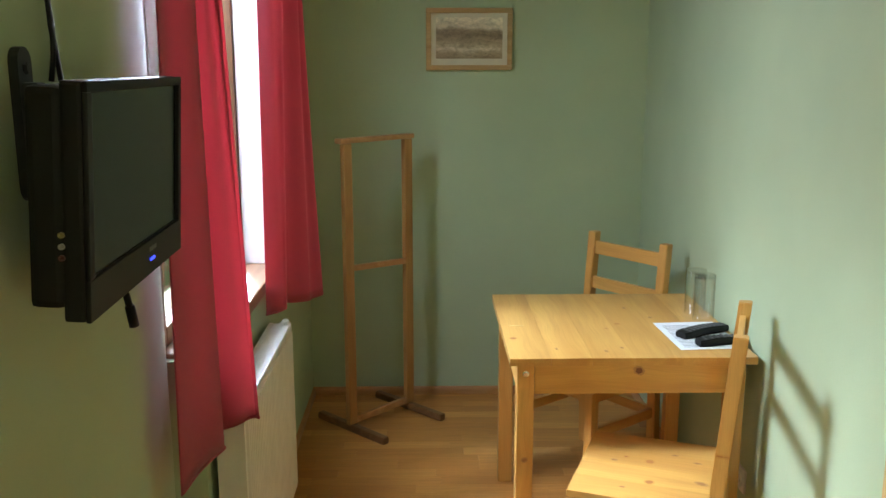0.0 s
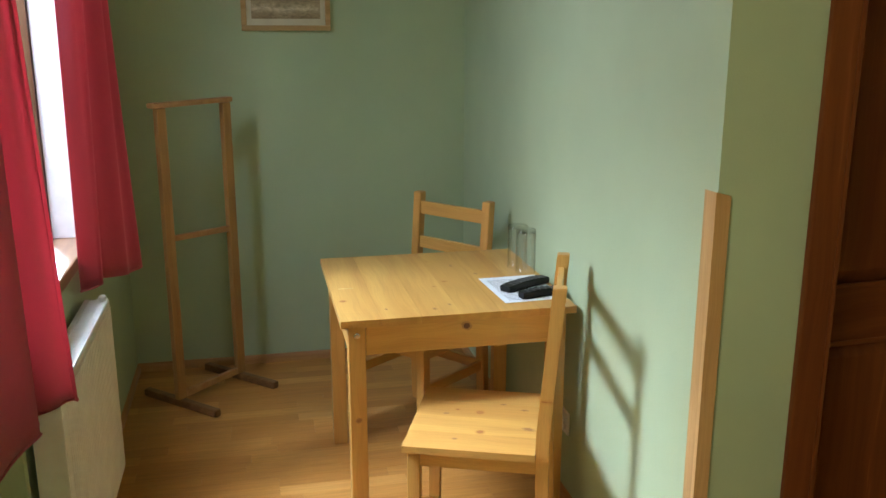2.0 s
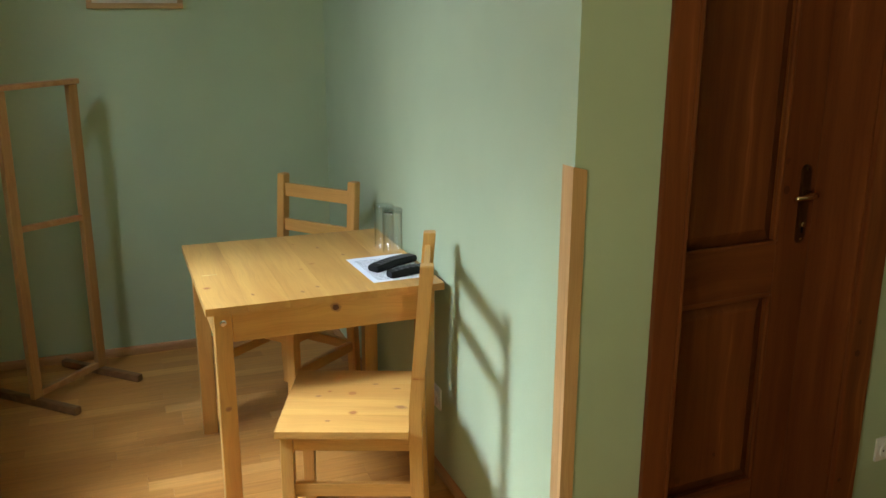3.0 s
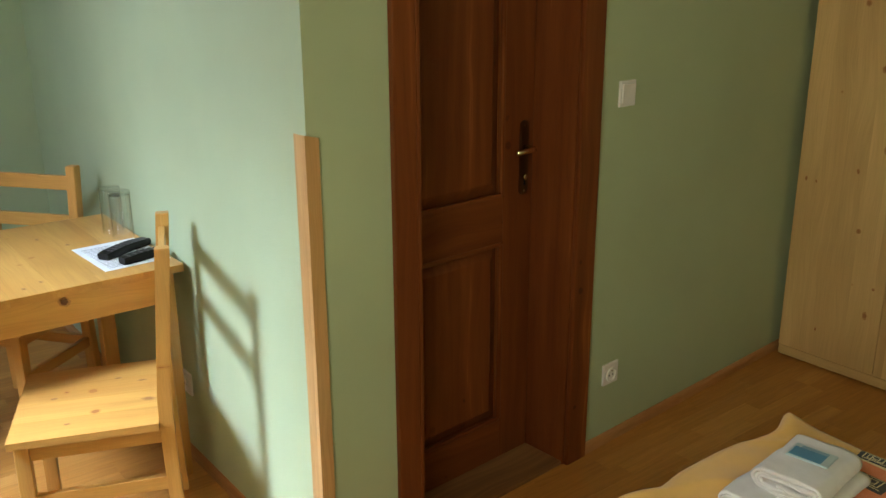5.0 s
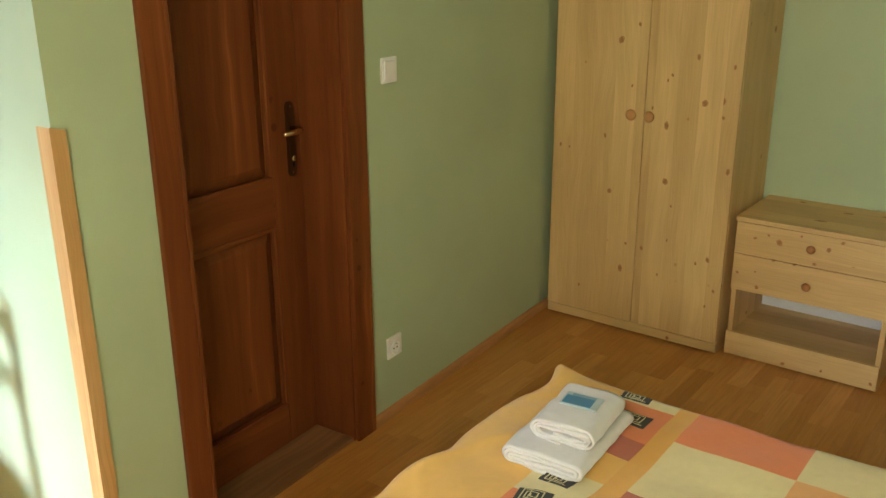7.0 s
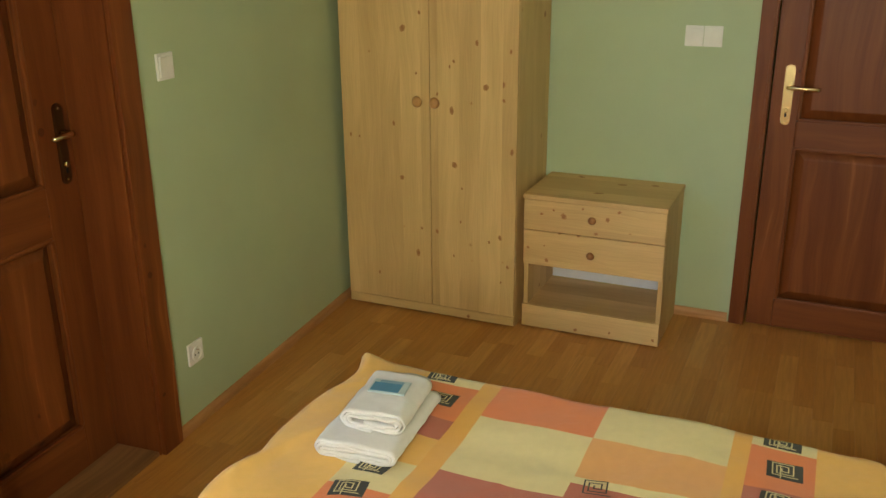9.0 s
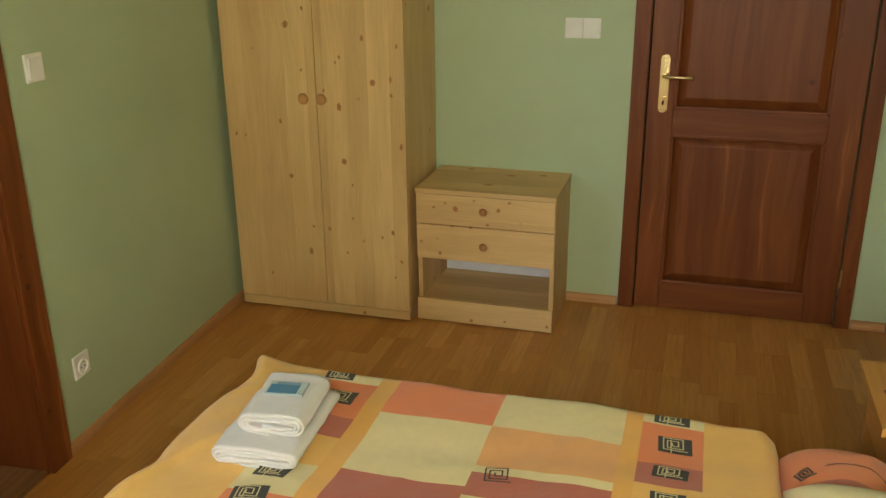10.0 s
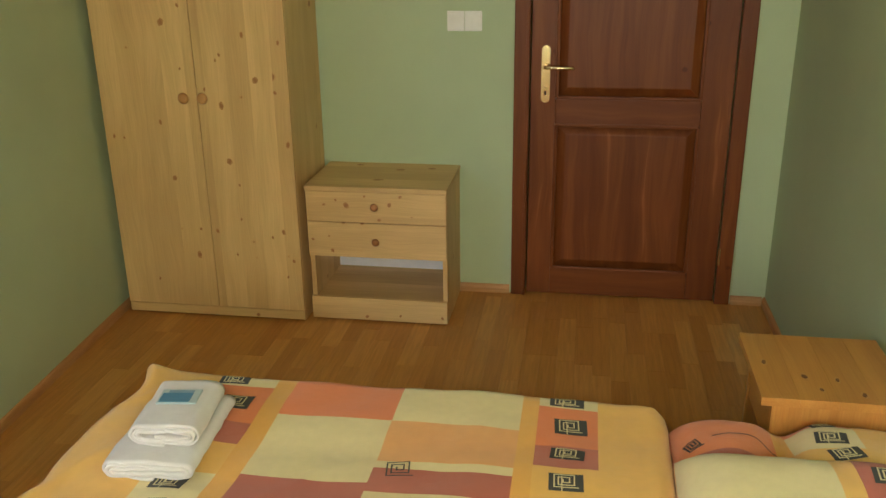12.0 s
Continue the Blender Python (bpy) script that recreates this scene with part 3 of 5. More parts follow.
def door(name, m, u0, u1, v, top, stile_l, stile_r, lower, upper0, handle_u, swing, casing, mats, label):
    """A framed leaf with a lower and an upper fielded panel, in lined and cased jambs; u runs along the wall, v into it."""
    d = tagged(new(name), label, "door", kind="structure")
    d.matrix_world = m
    th = 0.045
    leaf = part("door_leaf", box((u0 + 0.003, v + 0.034, 0.008), (u1 - 0.003, v + th, top - 0.004)), mats[0], d)
    part("stile", box((u0 + 0.003, v, 0.008), (u0 + stile_l, v + 0.034, top - 0.004), 0.003), mats[0], leaf)
    part("stile", box((u1 - stile_r, v, 0.008), (u1 - 0.003, v + 0.034, top - 0.004), 0.003), mats[0], leaf)
    a, b = u0 + stile_l, u1 - stile_r
    part("rail", box((a, v, 0.008), (b, v + 0.034, lower[0]), 0.003), mats[1], leaf)
    part("rail", box((a, v, lower[1]), (b, v + 0.034, upper0), 0.003), mats[1], leaf)
    part("rail", box((a, v, top - 0.13), (b, v + 0.034, top - 0.004), 0.003), mats[1], leaf)
    part("panel", raised_panel(a, b, lower[0], lower[1], v + 0.004, 0.024), mats[0], leaf)
    part("panel", raised_panel(a, b, upper0, top - 0.13, v + 0.004, 0.024), mats[0], leaf)
    moulding(leaf, a + 0.006, b - 0.006, lower[0] + 0.006, lower[1] - 0.006, v + 0.006, mats)
    moulding(leaf, a + 0.006, b - 0.006, upper0 + 0.006, top - 0.136, v + 0.006, mats)
    lever_handle(leaf, handle_u, 1.088 if v > 0.05 else 1.045, v, swing, DARK_BRASS if v > 0.05 else BRASS)
    # lining and casing
    c0, c1, cw0, cw1 = casing
    if v > 0.05:
        part("jamb", box((u0 - 0.014, 0.0, 0), (u0, v + th, top), 0.002), mats[0], d)
        part("jamb", box((u1, 0.0, 0), (u1 + 0.014, v + th, top), 0.002), mats[0], d)
        part("jamb", box((u0 - 0.014, 0.0, top), (u1 + 0.014, v + th, top + 0.018), 0.002), mats[1], d)
        part("threshold", box((u0, 0.004, -0.004), (u1, v + 0.02, 0.014), 0.004), WORN_FOOT, d, "worn brown wooden threshold")
    part("casing", box((c0, -0.018, 0), (c0 + cw0, -0.001, top), 0.004), mats[0], d)
    part("casing", box((c0 + cw0 - 0.016, -0.023, 0), (c0 + cw0 - 0.004, -0.0185, top), 0.002), mats[0], d)
    part("casing", box((c1 - cw1, -0.018, 0), (c1, -0.001, top), 0.004), mats[0], d)
    part("casing", box((c0, -0.018, top), (c1, -0.001, top + 0.075), 0.004), mats[1], d)
    return d, leaf


door("door_1", NORTH, 0.33, 0.97, 0.17, 2.0, 0.125, 0.135, (0.155, 0.79), 0.94, 0.922, -1, (0.246, 1.073, 0.088, 0.097), (DARK_Z, DARK_X),
     "closed dark red-brown stained panel door in a deep recess")
# u of the hall door runs south along the wall, v into it
HALL = Matrix.Translation((EAST, 0, 0)) @ Matrix(((0, 1, 0, 0), (-1, 0, 0, 0), (0, 0, 1, 0), (0, 0, 0, 1)))
hall_door, hall_leaf = door("door_2", HALL, -0.19, 0.65, 0.0, 1.985, 0.108, 0.125, (0.128, 0.80), 0.905, -0.125, 1, (-0.258, 0.715, 0.066, 0.063), (DARK_Z, DARK_X),
     "closed red-brown stained pine door with two panels and brass handle")
for z in (0.225, 1.75):
    part("hinge", moved(lathe([(0.006, -0.04), (0.007, -0.036), (0.007, 0.036), (0.006, 0.04)], 12), pose(0.655, -0.012, z)), BRASS, hall_door)

# ---- switches and sockets ----


def wall_plate(name, m, w, h, rockers, label, category):
    t = thing(name, m, label, category)
    step = w / rockers
    for k in range(rockers):
        c = -w / 2 + step * (k + 0.5)
        pl = part("plate", box((c - step / 2 + 0.0008, -0.009, -h / 2), (c + step / 2 - 0.0008, 0.0, h / 2), 0.004), WHITE_PLASTIC, t)
        bm = box((c - step / 2 + 0.010, -0.0155, -h / 2 + 0.011), (c + step / 2 - 0.010, -0.0085, h / 2 - 0.011), 0.002)
        for v in bm.verts:
            if v.co.y < -0.012 and v.co.z < 0:
                v.co.y += 0.0035
        part("rocker", bm, WHITE_PLASTIC, pl)
    return t


wall_plate("light_switch", NORTH @ pose(1.213, 0, 1.247), 0.083, 0.083, 1, "single white plastic light switch on green wall", "switch")
wall_plate("double_switch", HALL @ pose(-0.47, 0, 1.228), 0.150, 0.083, 2, "pair of white light switches beside the hall door", "switch")


def socket(m, label):
    t = thing("wall_socket", m, label, "socket")
    part("plate", box((-0.041, -0.009, -0.040), (0.041, 0.0, 0.040), 0.004), WHITE_PLASTIC, t)
    ring = lathe([(0.026, 0.0), (0.026, 0.006), (0.022, 0.006), (0.021, 0.001)], 24)
    part("cover_ring", moved(ring, pose(0, -0.009, -0.004, 90, 0, 0)), WHITE_PLASTIC, t)
    for dx, dz in ((-0.0095, -0.006), (0.0095, -0.006)):
        part("contact_hole", moved(lathe([(0.0032, 0), (0.0032, 0.0012)], 10), pose(dx, -0.0095, dz, 90, 0, 0)), BLACK, t)
    part("earth_pin", moved(lathe([(0.0026, 0), (0.0026, 0.008), (0.001, 0.0095)], 10), pose(0, -0.009, 0.012, 90, 0, 0)), CHROME, t)
    return t


socket(NORTH @ pose(1.206, 0, 0.272), "white plastic wall socket low on green wall")
ALC_E = Matrix.Translation((ALCOVE_E, 0, 0)) @ Matrix(((0, 1, 0, 0), (-1, 0, 0, 0), (0, 0, 1, 0), (0, 0, 0, 1)))
socket(ALC_E @ pose(-2.69, 0, 0.29), "white plastic wall socket behind the chair")

# corner guard: two strips with a sloping top
guard = thing("corner_guard", NORTH, "pale beech wooden corner guard strip up the wall edge", "corner guard")


def strip(pts, top_a, top_b):
    bm = prisms((pts, 0, 1.26))
    for v in bm.verts:
        if v.co.z > 1:
            v.co.z = top_a if v in (list(bm.verts)[4], list(bm.verts)[7]) else top_b
    return bm


part("strip", strip([(-0.012, -0.012), (0.027, -0.012), (0.027, 0.0), (-0.012, 0.0)], 1.262, 1.252), BEECH_Z, guard)
part("strip", strip([(-0.012, 0.0), (-0.0005, 0.0), (-0.0005, 0.034), (-0.012, 0.034)], 1.262, 1.252), BEECH_Z, guard)

# ---- alcove: television, curtains, radiator ----
tv = thing("television", Matrix.Translation((-0.4665, 1.426, 1.441)) @ pose(0, 0, 0, 0, 3.5, 2.1) @ Matrix.Diagonal((1, 1.084, 0.921, 1)), "small black flat television on a wall bracket, switched to standby", "television")
bm = box((-0.030, -0.238, -0.177), (0.0, 0.238, 0.177), 0.006)
part("housing", bm, BLACK, tv)
part("back_shell", box((-0.078, -0.232, -0.160), (-0.029, 0.225, 0.168), 0.012), BLACK, tv)
part("screen", box((-0.002, -0.218, -0.112), (0.0012, 0.218, 0.160), 0.0005), SCREEN, tv, "dark switched-off screen")
for lo, hi in (((0.0, -0.238, 0.161), (0.007, 0.238, 0.177)), ((0.0, -0.238, -0.177), (0.007, 0.238, -0.113)), ((0.0, -0.238, -0.113), (0.007, -0.219, 0.161)), ((0.0, 0.219, -0.113), (0.007, 0.238, 0.161))):
    part("bezel", box(lo, hi, 0.002), BLACK, tv)
LED, _n, _l, _b = material("blue_standby_light", 0.3, 0, (0.02, 0.03, 0.5))
_b.inputs["Emission Color"].default_value = (0.03, 0.05, 1.0, 1)
_b.inputs["Emission Strength"].default_value = 4.0
part("standby_light", box((0.0065, 0.035, -0.152), (0.0085, 0.060, -0.147), 0.0006), LED, tv, "glowing blue standby light")
part("badge", box((0.0065, 0.030, -0.134), (0.0078, 0.070, -0.126), 0.0003), plain("grey_badge", (0.09, 0.085, 0.07), 0.4), tv)
for k, c in enumerate(((0.30, 0.25, 0.08), (0.32, 0.30, 0.26), (0.10, 0.03, 0.025))):
    part("av_jack", moved(lathe([(0.0045, 0), (0.0045, 0.004), (0.003, 0.004), (0.0025, 0.001)], 14), pose(-0.030, -0.2365, -0.045 - 0.017 * k, 90, 0, 0)), plain("jack_colour_%s" % "abc"[k], c, 0.4), tv)
bracket = thing("tv_bracket", Matrix.Translation((WEST, 1.325, 1.55)), "black steel wall bracket behind the television", "bracket")
bm = bmesh.new()
ends = [(0.022 * math.cos(a), 0.078 + 0.022 * math.sin(a)) for a in [math.pi * k / 8 for k in range(9)]]
add_prism(bm, ends + [(-p, -0.020 - q) for p, q in ends], 0.0, 0.014)
part("wall_plate", moved(bm, Matrix.Translation((0, -0.035, 0)) @ Matrix(((0, 0, 1, 0), (1, 0, 0, 0), (0, 1, 0, 0), (0, 0, 0, 1)))), BLACK_METAL, bracket)
part("arm", box((0.012, -0.05, -0.07), (0.036, -0.02, 0.05), 0.004), BLACK_METAL, bracket)
for z in (-0.09, 0.07):
    part("bolt", moved(lathe([(0.009, 0), (0.009, 0.005), (0.006, 0.007)], 6), pose(0.012, -0.035, z, 0, 90, 0)), BLACK_METAL, bracket)
part("arm", box((0.030, 0.02, -0.05), (0.052, 0.12, 0.0), 0.004), BLACK_METAL, bracket)
part("arm", box((0.012, -0.03, -0.04), (0.030, 0.05, -0.01), 0.003), BLACK_METAL, bracket)
cables = thing("tv_cable", Matrix(), "black cables running up the wall from the television", "cable")
for k, dy in enumerate((0.0, 0.018)):
    pts = [(WEST + 0.014 + 0.004 * math.sin(3 * q + k), 1.375 + dy + 0.012 * math.sin(5.1 * q + 2.2 * k), 1.60 + 0.05 * q * 4) for q in [i / 5 for i in range(24)]]
    part("cord", tube(pts, 0.0042), BLACK, cables, smooth=True)
stub = thing("aerial_lead", Matrix(), "black aerial lead hanging below the television", "cable")
part("lead", tube([(-0.520, 1.46, 1.30), (-0.517, 1.46, 1.262), (-0.512, 1.463, 1.235), (-0.508, 1.467, 1.205)], 0.006), BLACK, stub, smooth=True)
part("plug", tube([(-0.510, 1.465, 1.222), (-0.506, 1.470, 1.185)], 0.0085), BLACK, stub, smooth=True)


def curtain(name, top_path, low_path, z0, z1, label, seed):
    """A hanging cloth whose pleats run from one plan line at the rail to another at the hem."""
    rnd = random.Random(seed)
    cols, rows = 120, 46
    def along(path, s):
        s *= len(path) - 1
        i = min(int(s), len(path) - 2)
        f = s - i
        f = f * f * (3 - 2 * f) * 0.6 + f * 0.4
        return Vector((*path[i], 0)).lerp(Vector((*path[i + 1], 0)), f)
    bm = bmesh.new()
    grid = []
    for r in range(rows + 1):
        q = r / rows
        line = []
        for c in range(cols + 1):
            s = c / cols
            p = along(low_path, s).lerp(along(top_path, s), q)
            p += Vector((0.008 * math.sin(s * 31 + q * 1.3 + seed) * (0.4 + 0.6 * q), 0.006 * math.sin(s * 17 + 2.1 * q), 0))
            hem = 0.006 * math.sin(s * 9 + seed)
            line.append(bm.verts.new((p.x, p.y, z0 + hem * (1 - q) + (z1 - z0) * q)))
        grid.append(line)
    for r in range(rows):
        for c in range(cols):
            bm.faces.new((grid[r][c], grid[r][c + 1], grid[r + 1][c + 1], grid[r + 1][c]))
    t = thing(name, Matrix(), label, "curtain", "curtains at the window")
    ob = part("cloth", bm, RED_CLOTH, t, smooth=True)
    mod = ob.modifiers.new("thickness", "SOLIDIFY")
    mod.thickness = 0.003
    hem = tube([(v[0], v[1], z0 + 0.006 * math.sin(i / 40 * 9 + seed) + 0.004) for i, v in ((i, along(low_path, i / 40) + Vector((0.008 * math.sin(i / 40 * 31 + seed) * 0.4, 0, 0))) for i in range(41))], 0.0035, 6)
    part("hem", hem, RED_CLOTH, t, smooth=True)
    return t


curtain("curtain", [(-0.532, 1.80), (-0.505, 1.965), (-0.532, 2.015), (-0.50, 2.055), (-0.505, 2.095)],
        [(-0.536, 1.768), (-0.500, 2.02), (-0.535, 2.13), (-0.468, 2.19), (-0.452, 2.215)], 0.71, 2.46, "red cotton curtain hanging in folds beside the window", 1)
curtain("curtain", [(-0.555, 3.05), (-0.49, 3.12), (-0.52, 3.17), (-0.47, 3.24), (-0.48, 3.29)],
        [(-0.555, 2.93), (-0.500, 3.00), (-0.52, 3.06), (-0.44, 3.13), (-0.395, 3.20)], 0.79, 2.46, "red cotton curtain hanging in folds over the radiator", 4)
rail = thing("curtain_rail", Matrix.Translation((-0.51, 2.55, 2.475)), "wooden curtain rail above the window", "curtain rail")
part("pole", moved(lathe([(0.013, -0.8), (0.013, 0.8)], 16), pose(0, 0, 0, 90, 0, 0)), BEECH_Y, rail, smooth=True)
for y in (-0.72, 0.74):
    part("bracket", box((-0.075, y - 0.012, -0.02), (0.01, y + 0.012, 0.0), 0.003), BEECH_Y, rail)

radiator = thing("radiator", Matrix.Translation((0, 0, 0)), "white ribbed steel panel radiator under the window", "radiator")
RX0, RX1, RY0, RY1, RZ0, RZ1 = -0.565, -0.483, 2.20, 3.02, 0.11, 0.735
bm = bmesh.new()
n_ribs = 34
prof = [(RX1 - 0.012, RY0)]
for i in range(n_ribs):
    a = RY0 + 0.012 + (RY1 - RY0 - 0.024) * i / n_ribs
    w = (RY1 - RY0 - 0.024) / n_ribs
    prof += [(RX1 - 0.008, a), (RX1 - 0.008, a + w * 0.35), (RX1, a + w * 0.5), (RX1, a + w * 0.85)]
prof += [(RX1 - 0.008, RY1 - 0.012), (RX1 - 0.012, RY1), (RX1 - 0.022, RY1), (RX1 - 0.022, RY0)]
add_prism(bm, prof[::-1], RZ0 + 0.02, RZ1 - 0.03)
part("front_panel", bm, RAD_WHITE, radiator)
part("front_edge", box((RX1 - 0.022, RY0, RZ1 - 0.03), (RX1 - 0.004, RY1, RZ1 - 0.006), 0.004), RAD_WHITE, radiator)
part("front_edge", box((RX1 - 0.022, RY0, RZ0), (RX1 - 0.004, RY1, RZ0 + 0.02), 0.004), RAD_WHITE, radiator)
part("back_panel", box((RX0, RY0, RZ0), (RX0 + 0.012, RY1, RZ1 - 0.01), 0.004), RAD_WHITE, radiator)
for y in (RY0 - 0.001, RY1 - 0.001):
    part("side_cover", box((RX0, y, RZ0 + 0.005), (RX1 - 0.006, y + 0.002, RZ1 - 0.004), 0.0008), RAD_WHITE, radiator)
bm = bmesh.new()
for i in range(26):
    a = RY0 + 0.004 + (RY1 - RY0 - 0.008) * i / 26
    add_box(bm, (RX0 + 0.012, a, RZ1 - 0.008), (RX1 - 0.022, a + (RY1 - RY0 - 0.008) / 26 - 0.0012, RZ1 - 0.004))
add_box(bm, (RX0, RY0 + 0.002, RZ1 - 0.005), (RX0 + 0.014, RY1 - 0.002, RZ1), 0.001)
add_box(bm, (RX1 - 0.026, RY0 + 0.002, RZ1 - 0.005), (RX1 - 0.006, RY1 - 0.002, RZ1), 0.001)
part("top_grille", bm, RAD_WHITE, radiator)
valve = part("valve_cap", moved(lathe([(0.012, 0), (0.016, 0.005), (0.016, 0.05), (0.012, 0.055)], 16), pose(RX1 - 0.045, RY1 + 0.004, RZ1 - 0.03, -90, 0, 0)), WHITE_PLASTIC, radiator)
part("air_vent", moved(lathe([(0.010, 0), (0.013, 0.004), (0.013, 0.015), (0.008, 0.02)], 14), pose(RX1 - 0.02, RY1 - 0.03, RZ1)), RAD_WHITE, radiator)
for y in (RY0 + 0.06, RY1 - 0.06):
    part("pipe", moved(lathe([(0.008, 0.0), (0.008, RZ0 + 0.01)], 12), pose(RX0 + 0.03, y, -0.002)), RAD_WHITE, radiator)

# ---- picture ----
picture = thing("framed_picture", Matrix.Translation((0.191, ALCOVE_N, 1.744)), "sepia townscape photograph in a light wooden frame", "picture")
PW, PH, FW = 0.402, 0.283, 0.024
for a, b, c, d in ((-PW / 2, PW / 2, PH / 2 - FW, PH / 2), (-PW / 2, PW / 2, -PH / 2, -PH / 2 + FW)):
    part("frame_bar", box((a, -0.022, c), (b, -0.001, d), 0.004), FRAME_WOOD, picture)
for a, b in ((-PW / 2, -PW / 2 + FW), (PW / 2 - FW, PW / 2)):
    part("frame_bar", box((a, -0.0215, -PH / 2 + FW), (b, -0.001, PH / 2 - FW), 0.004), FRAME_WOOD, picture)
part("passepartout", box((-PW / 2 + FW, -0.010, -PH / 2 + FW), (PW / 2 - FW, -0.004, PH / 2 - FW)), MOUNT_CARD, picture)
part("photograph", box((-0.155, -0.0112, -0.088), (0.155, -0.0098, 0.098)), PHOTO, picture, "faded sepia view of a town among hills")

# ---- valet stand ----
VALET_WOOD = wood_material("honey_beech", (0.38, 0.19, 0.055), (0.48, 0.26, 0.085), "z", "y", 0.0, rough=0.5)
valet = thing("valet_stand", Matrix(), "tall light wooden clothes valet stand in the corner", "valet stand")
VL, VR = Vector((-0.352, 3.775, 0)), Vector((-0.100, 4.035, 0))
VD = (VR - VL).normalized()
VN = Vector((VD.y, -VD.x, 0))
for p in (VL, VR):
    part("post", beam(p + Vector((0, 0, 0.035)), p + Vector((0, 0, 1.30)), 0.046, 0.026, 0.004, up=VN), VALET_WOOD, valet)
    part("foot", beam(p - VN * 0.225 + Vector((0, 0, 0.018)), p + VN * 0.225 + Vector((0, 0, 0.018)), 0.034, 0.034, 0.008), WORN_FOOT, valet, "dark worn foot bar")
part("top_bar", beam(VL - VD * 0.045 + Vector((0, 0, 1.312)), VR + VD * 0.03 + Vector((0, 0, 1.312)), 0.045, 0.022, 0.006), BEECH_X, valet)
part("cross_bar", beam(VL + Vector((0, 0, 0.755)), VR + Vector((0, 0, 0.735)), 0.02, 0.026, 0.004), BEECH_X, valet)
part("base_bar", beam(VL + Vector((0, 0, 0.05)), VR + Vector((0, 0, 0.05)), 0.022, 0.030, 0.004), BEECH_X, valet)

# ---- table and what lies on it ----
TX0, TX1, TY0, TY1, TZ = 0.245, 1.005, 2.560, 3.335, 0.75
table = thing("table", Matrix.Translation((0.625, 2.95, 0)), "square lacquered pine table with visible knots", "table")
w2, d2 = (TX1 - TX0) / 2, (TY1 - TY0) / 2
for k in range(6):
    a = -w2 + 2 * w2 * k / 6
    part("top_board", box((a + 0.0001, -d2, TZ - 0.024), (a + 2 * w2 / 6 - 0.0001, d2, TZ), 0.0009), PINE_Y, table)
for sx, sy in ((-1, -1), (1, -1), (-1, 1), (1, 1)):
    cx, cy = sx * (w2 - 0.052), sy * (d2 - 0.052)
    leg = part("leg", box((cx - 0.027, cy - 0.027, 0), (cx + 0.027, cy + 0.027, TZ - 0.024), 0.004), PINE_Z, table)
    part("bolt_cap", moved(lathe([(0.010, 0), (0.010, 0.003), (0.006, 0.005)], 14), pose(cx, cy + sy * 0.0265, TZ - 0.058, 90 if sy < 0 else -90, 0, 0)), CHROME, leg, "shiny steel bolt head")
AH0, AH1 = TZ - 0.125, TZ - 0.024
for sy in (-1, 1):
    y = sy * (d2 - 0.040)
    part("apron", box((-w2 + 0.080, y - 0.011, AH0), (w2 - 0.080, y + 0.011, AH1), 0.003), PINE_X, table)
for sx in (-1, 1):
    x = sx * (w2 - 0.040)
    part("apron", box((x - 0.011, -d2 + 0.080, AH0), (x + 0.011, d2 - 0.080, AH1), 0.003), PINE_Y, table)

paper = thing("paper_sheet", Matrix.Translation((0.885, 2.79, TZ + 0.0005)) @ pose(0, 0, 0, 0, 0, 3), "printed white sheet of paper on the table", "paper")
part("sheet", box((-0.105, -0.148, 0), (0.105, 0.148, 0.0008)), PAPER, paper)
for k in range(17):
    y = -0.125 + k * 0.0145
    part("print_line", box((-0.085, y, 0.0008), (-0.085 + 0.17 * (0.75 + 0.25 * math.sin(k * 2.3)), y + 0.004, 0.0011)), INK, paper)


def remote(m, keys, w, l, label):
    t = thing("remote_control", m, label, "remote control", "remote controls on the table")
    bm = bmesh.new()
    secs = []
    for i in range(9):
        s = i / 8
        ww = w * (0.92 + 0.12 * math.cos((s - 0.1) * 6)) / 2
        h = 0.021 + 0.006 * math.sin(s * math.pi)
        y = -l / 2 + l * s
        if i in (0, 8):
            ww *= 0.86
        secs.append([bm.verts.new((x * ww, y, z * h)) for x, z in ((-0.82, 0), (0.82, 0), (1, 0.35), (1, 0.7), (0.8, 1), (-0.8, 1), (-1, 0.7), (-1, 0.35))])
    for a, b in zip(secs, secs[1:]):
        for k in range(8):
            j = (k + 1) % 8
            bm.faces.new((a[k], a[j], b[j], b[k]))
    bm.faces.new(secs[0][::-1])
    bm.faces.new(secs[-1])
    body = part("body", bm, BLACK, t)
    for r in range(keys):
        for c in range(3):
            x, y = (c - 1) * w * 0.26, -l * 0.36 + r * l * 0.72 / max(1, keys - 1)
            z = 0.0208 + 0.006 * math.sin((y / l + 0.5) * math.pi)
            part("key", box((x - 0.0045, y - 0.003, z - 0.001), (x + 0.0045, y + 0.003, z + 0.002), 0.0008), GREY_RUBBER, body)
    return t


remote(pose(0.905, 2.800, TZ + 0.0018, 0, 0, -62), 9, 0.052, 0.195, "black remote control with grey rubber keys")
remote(pose(0.925, 2.690, TZ + 0.0018, 0, 0, -78), 6, 0.044, 0.15, "small flat black remote control")


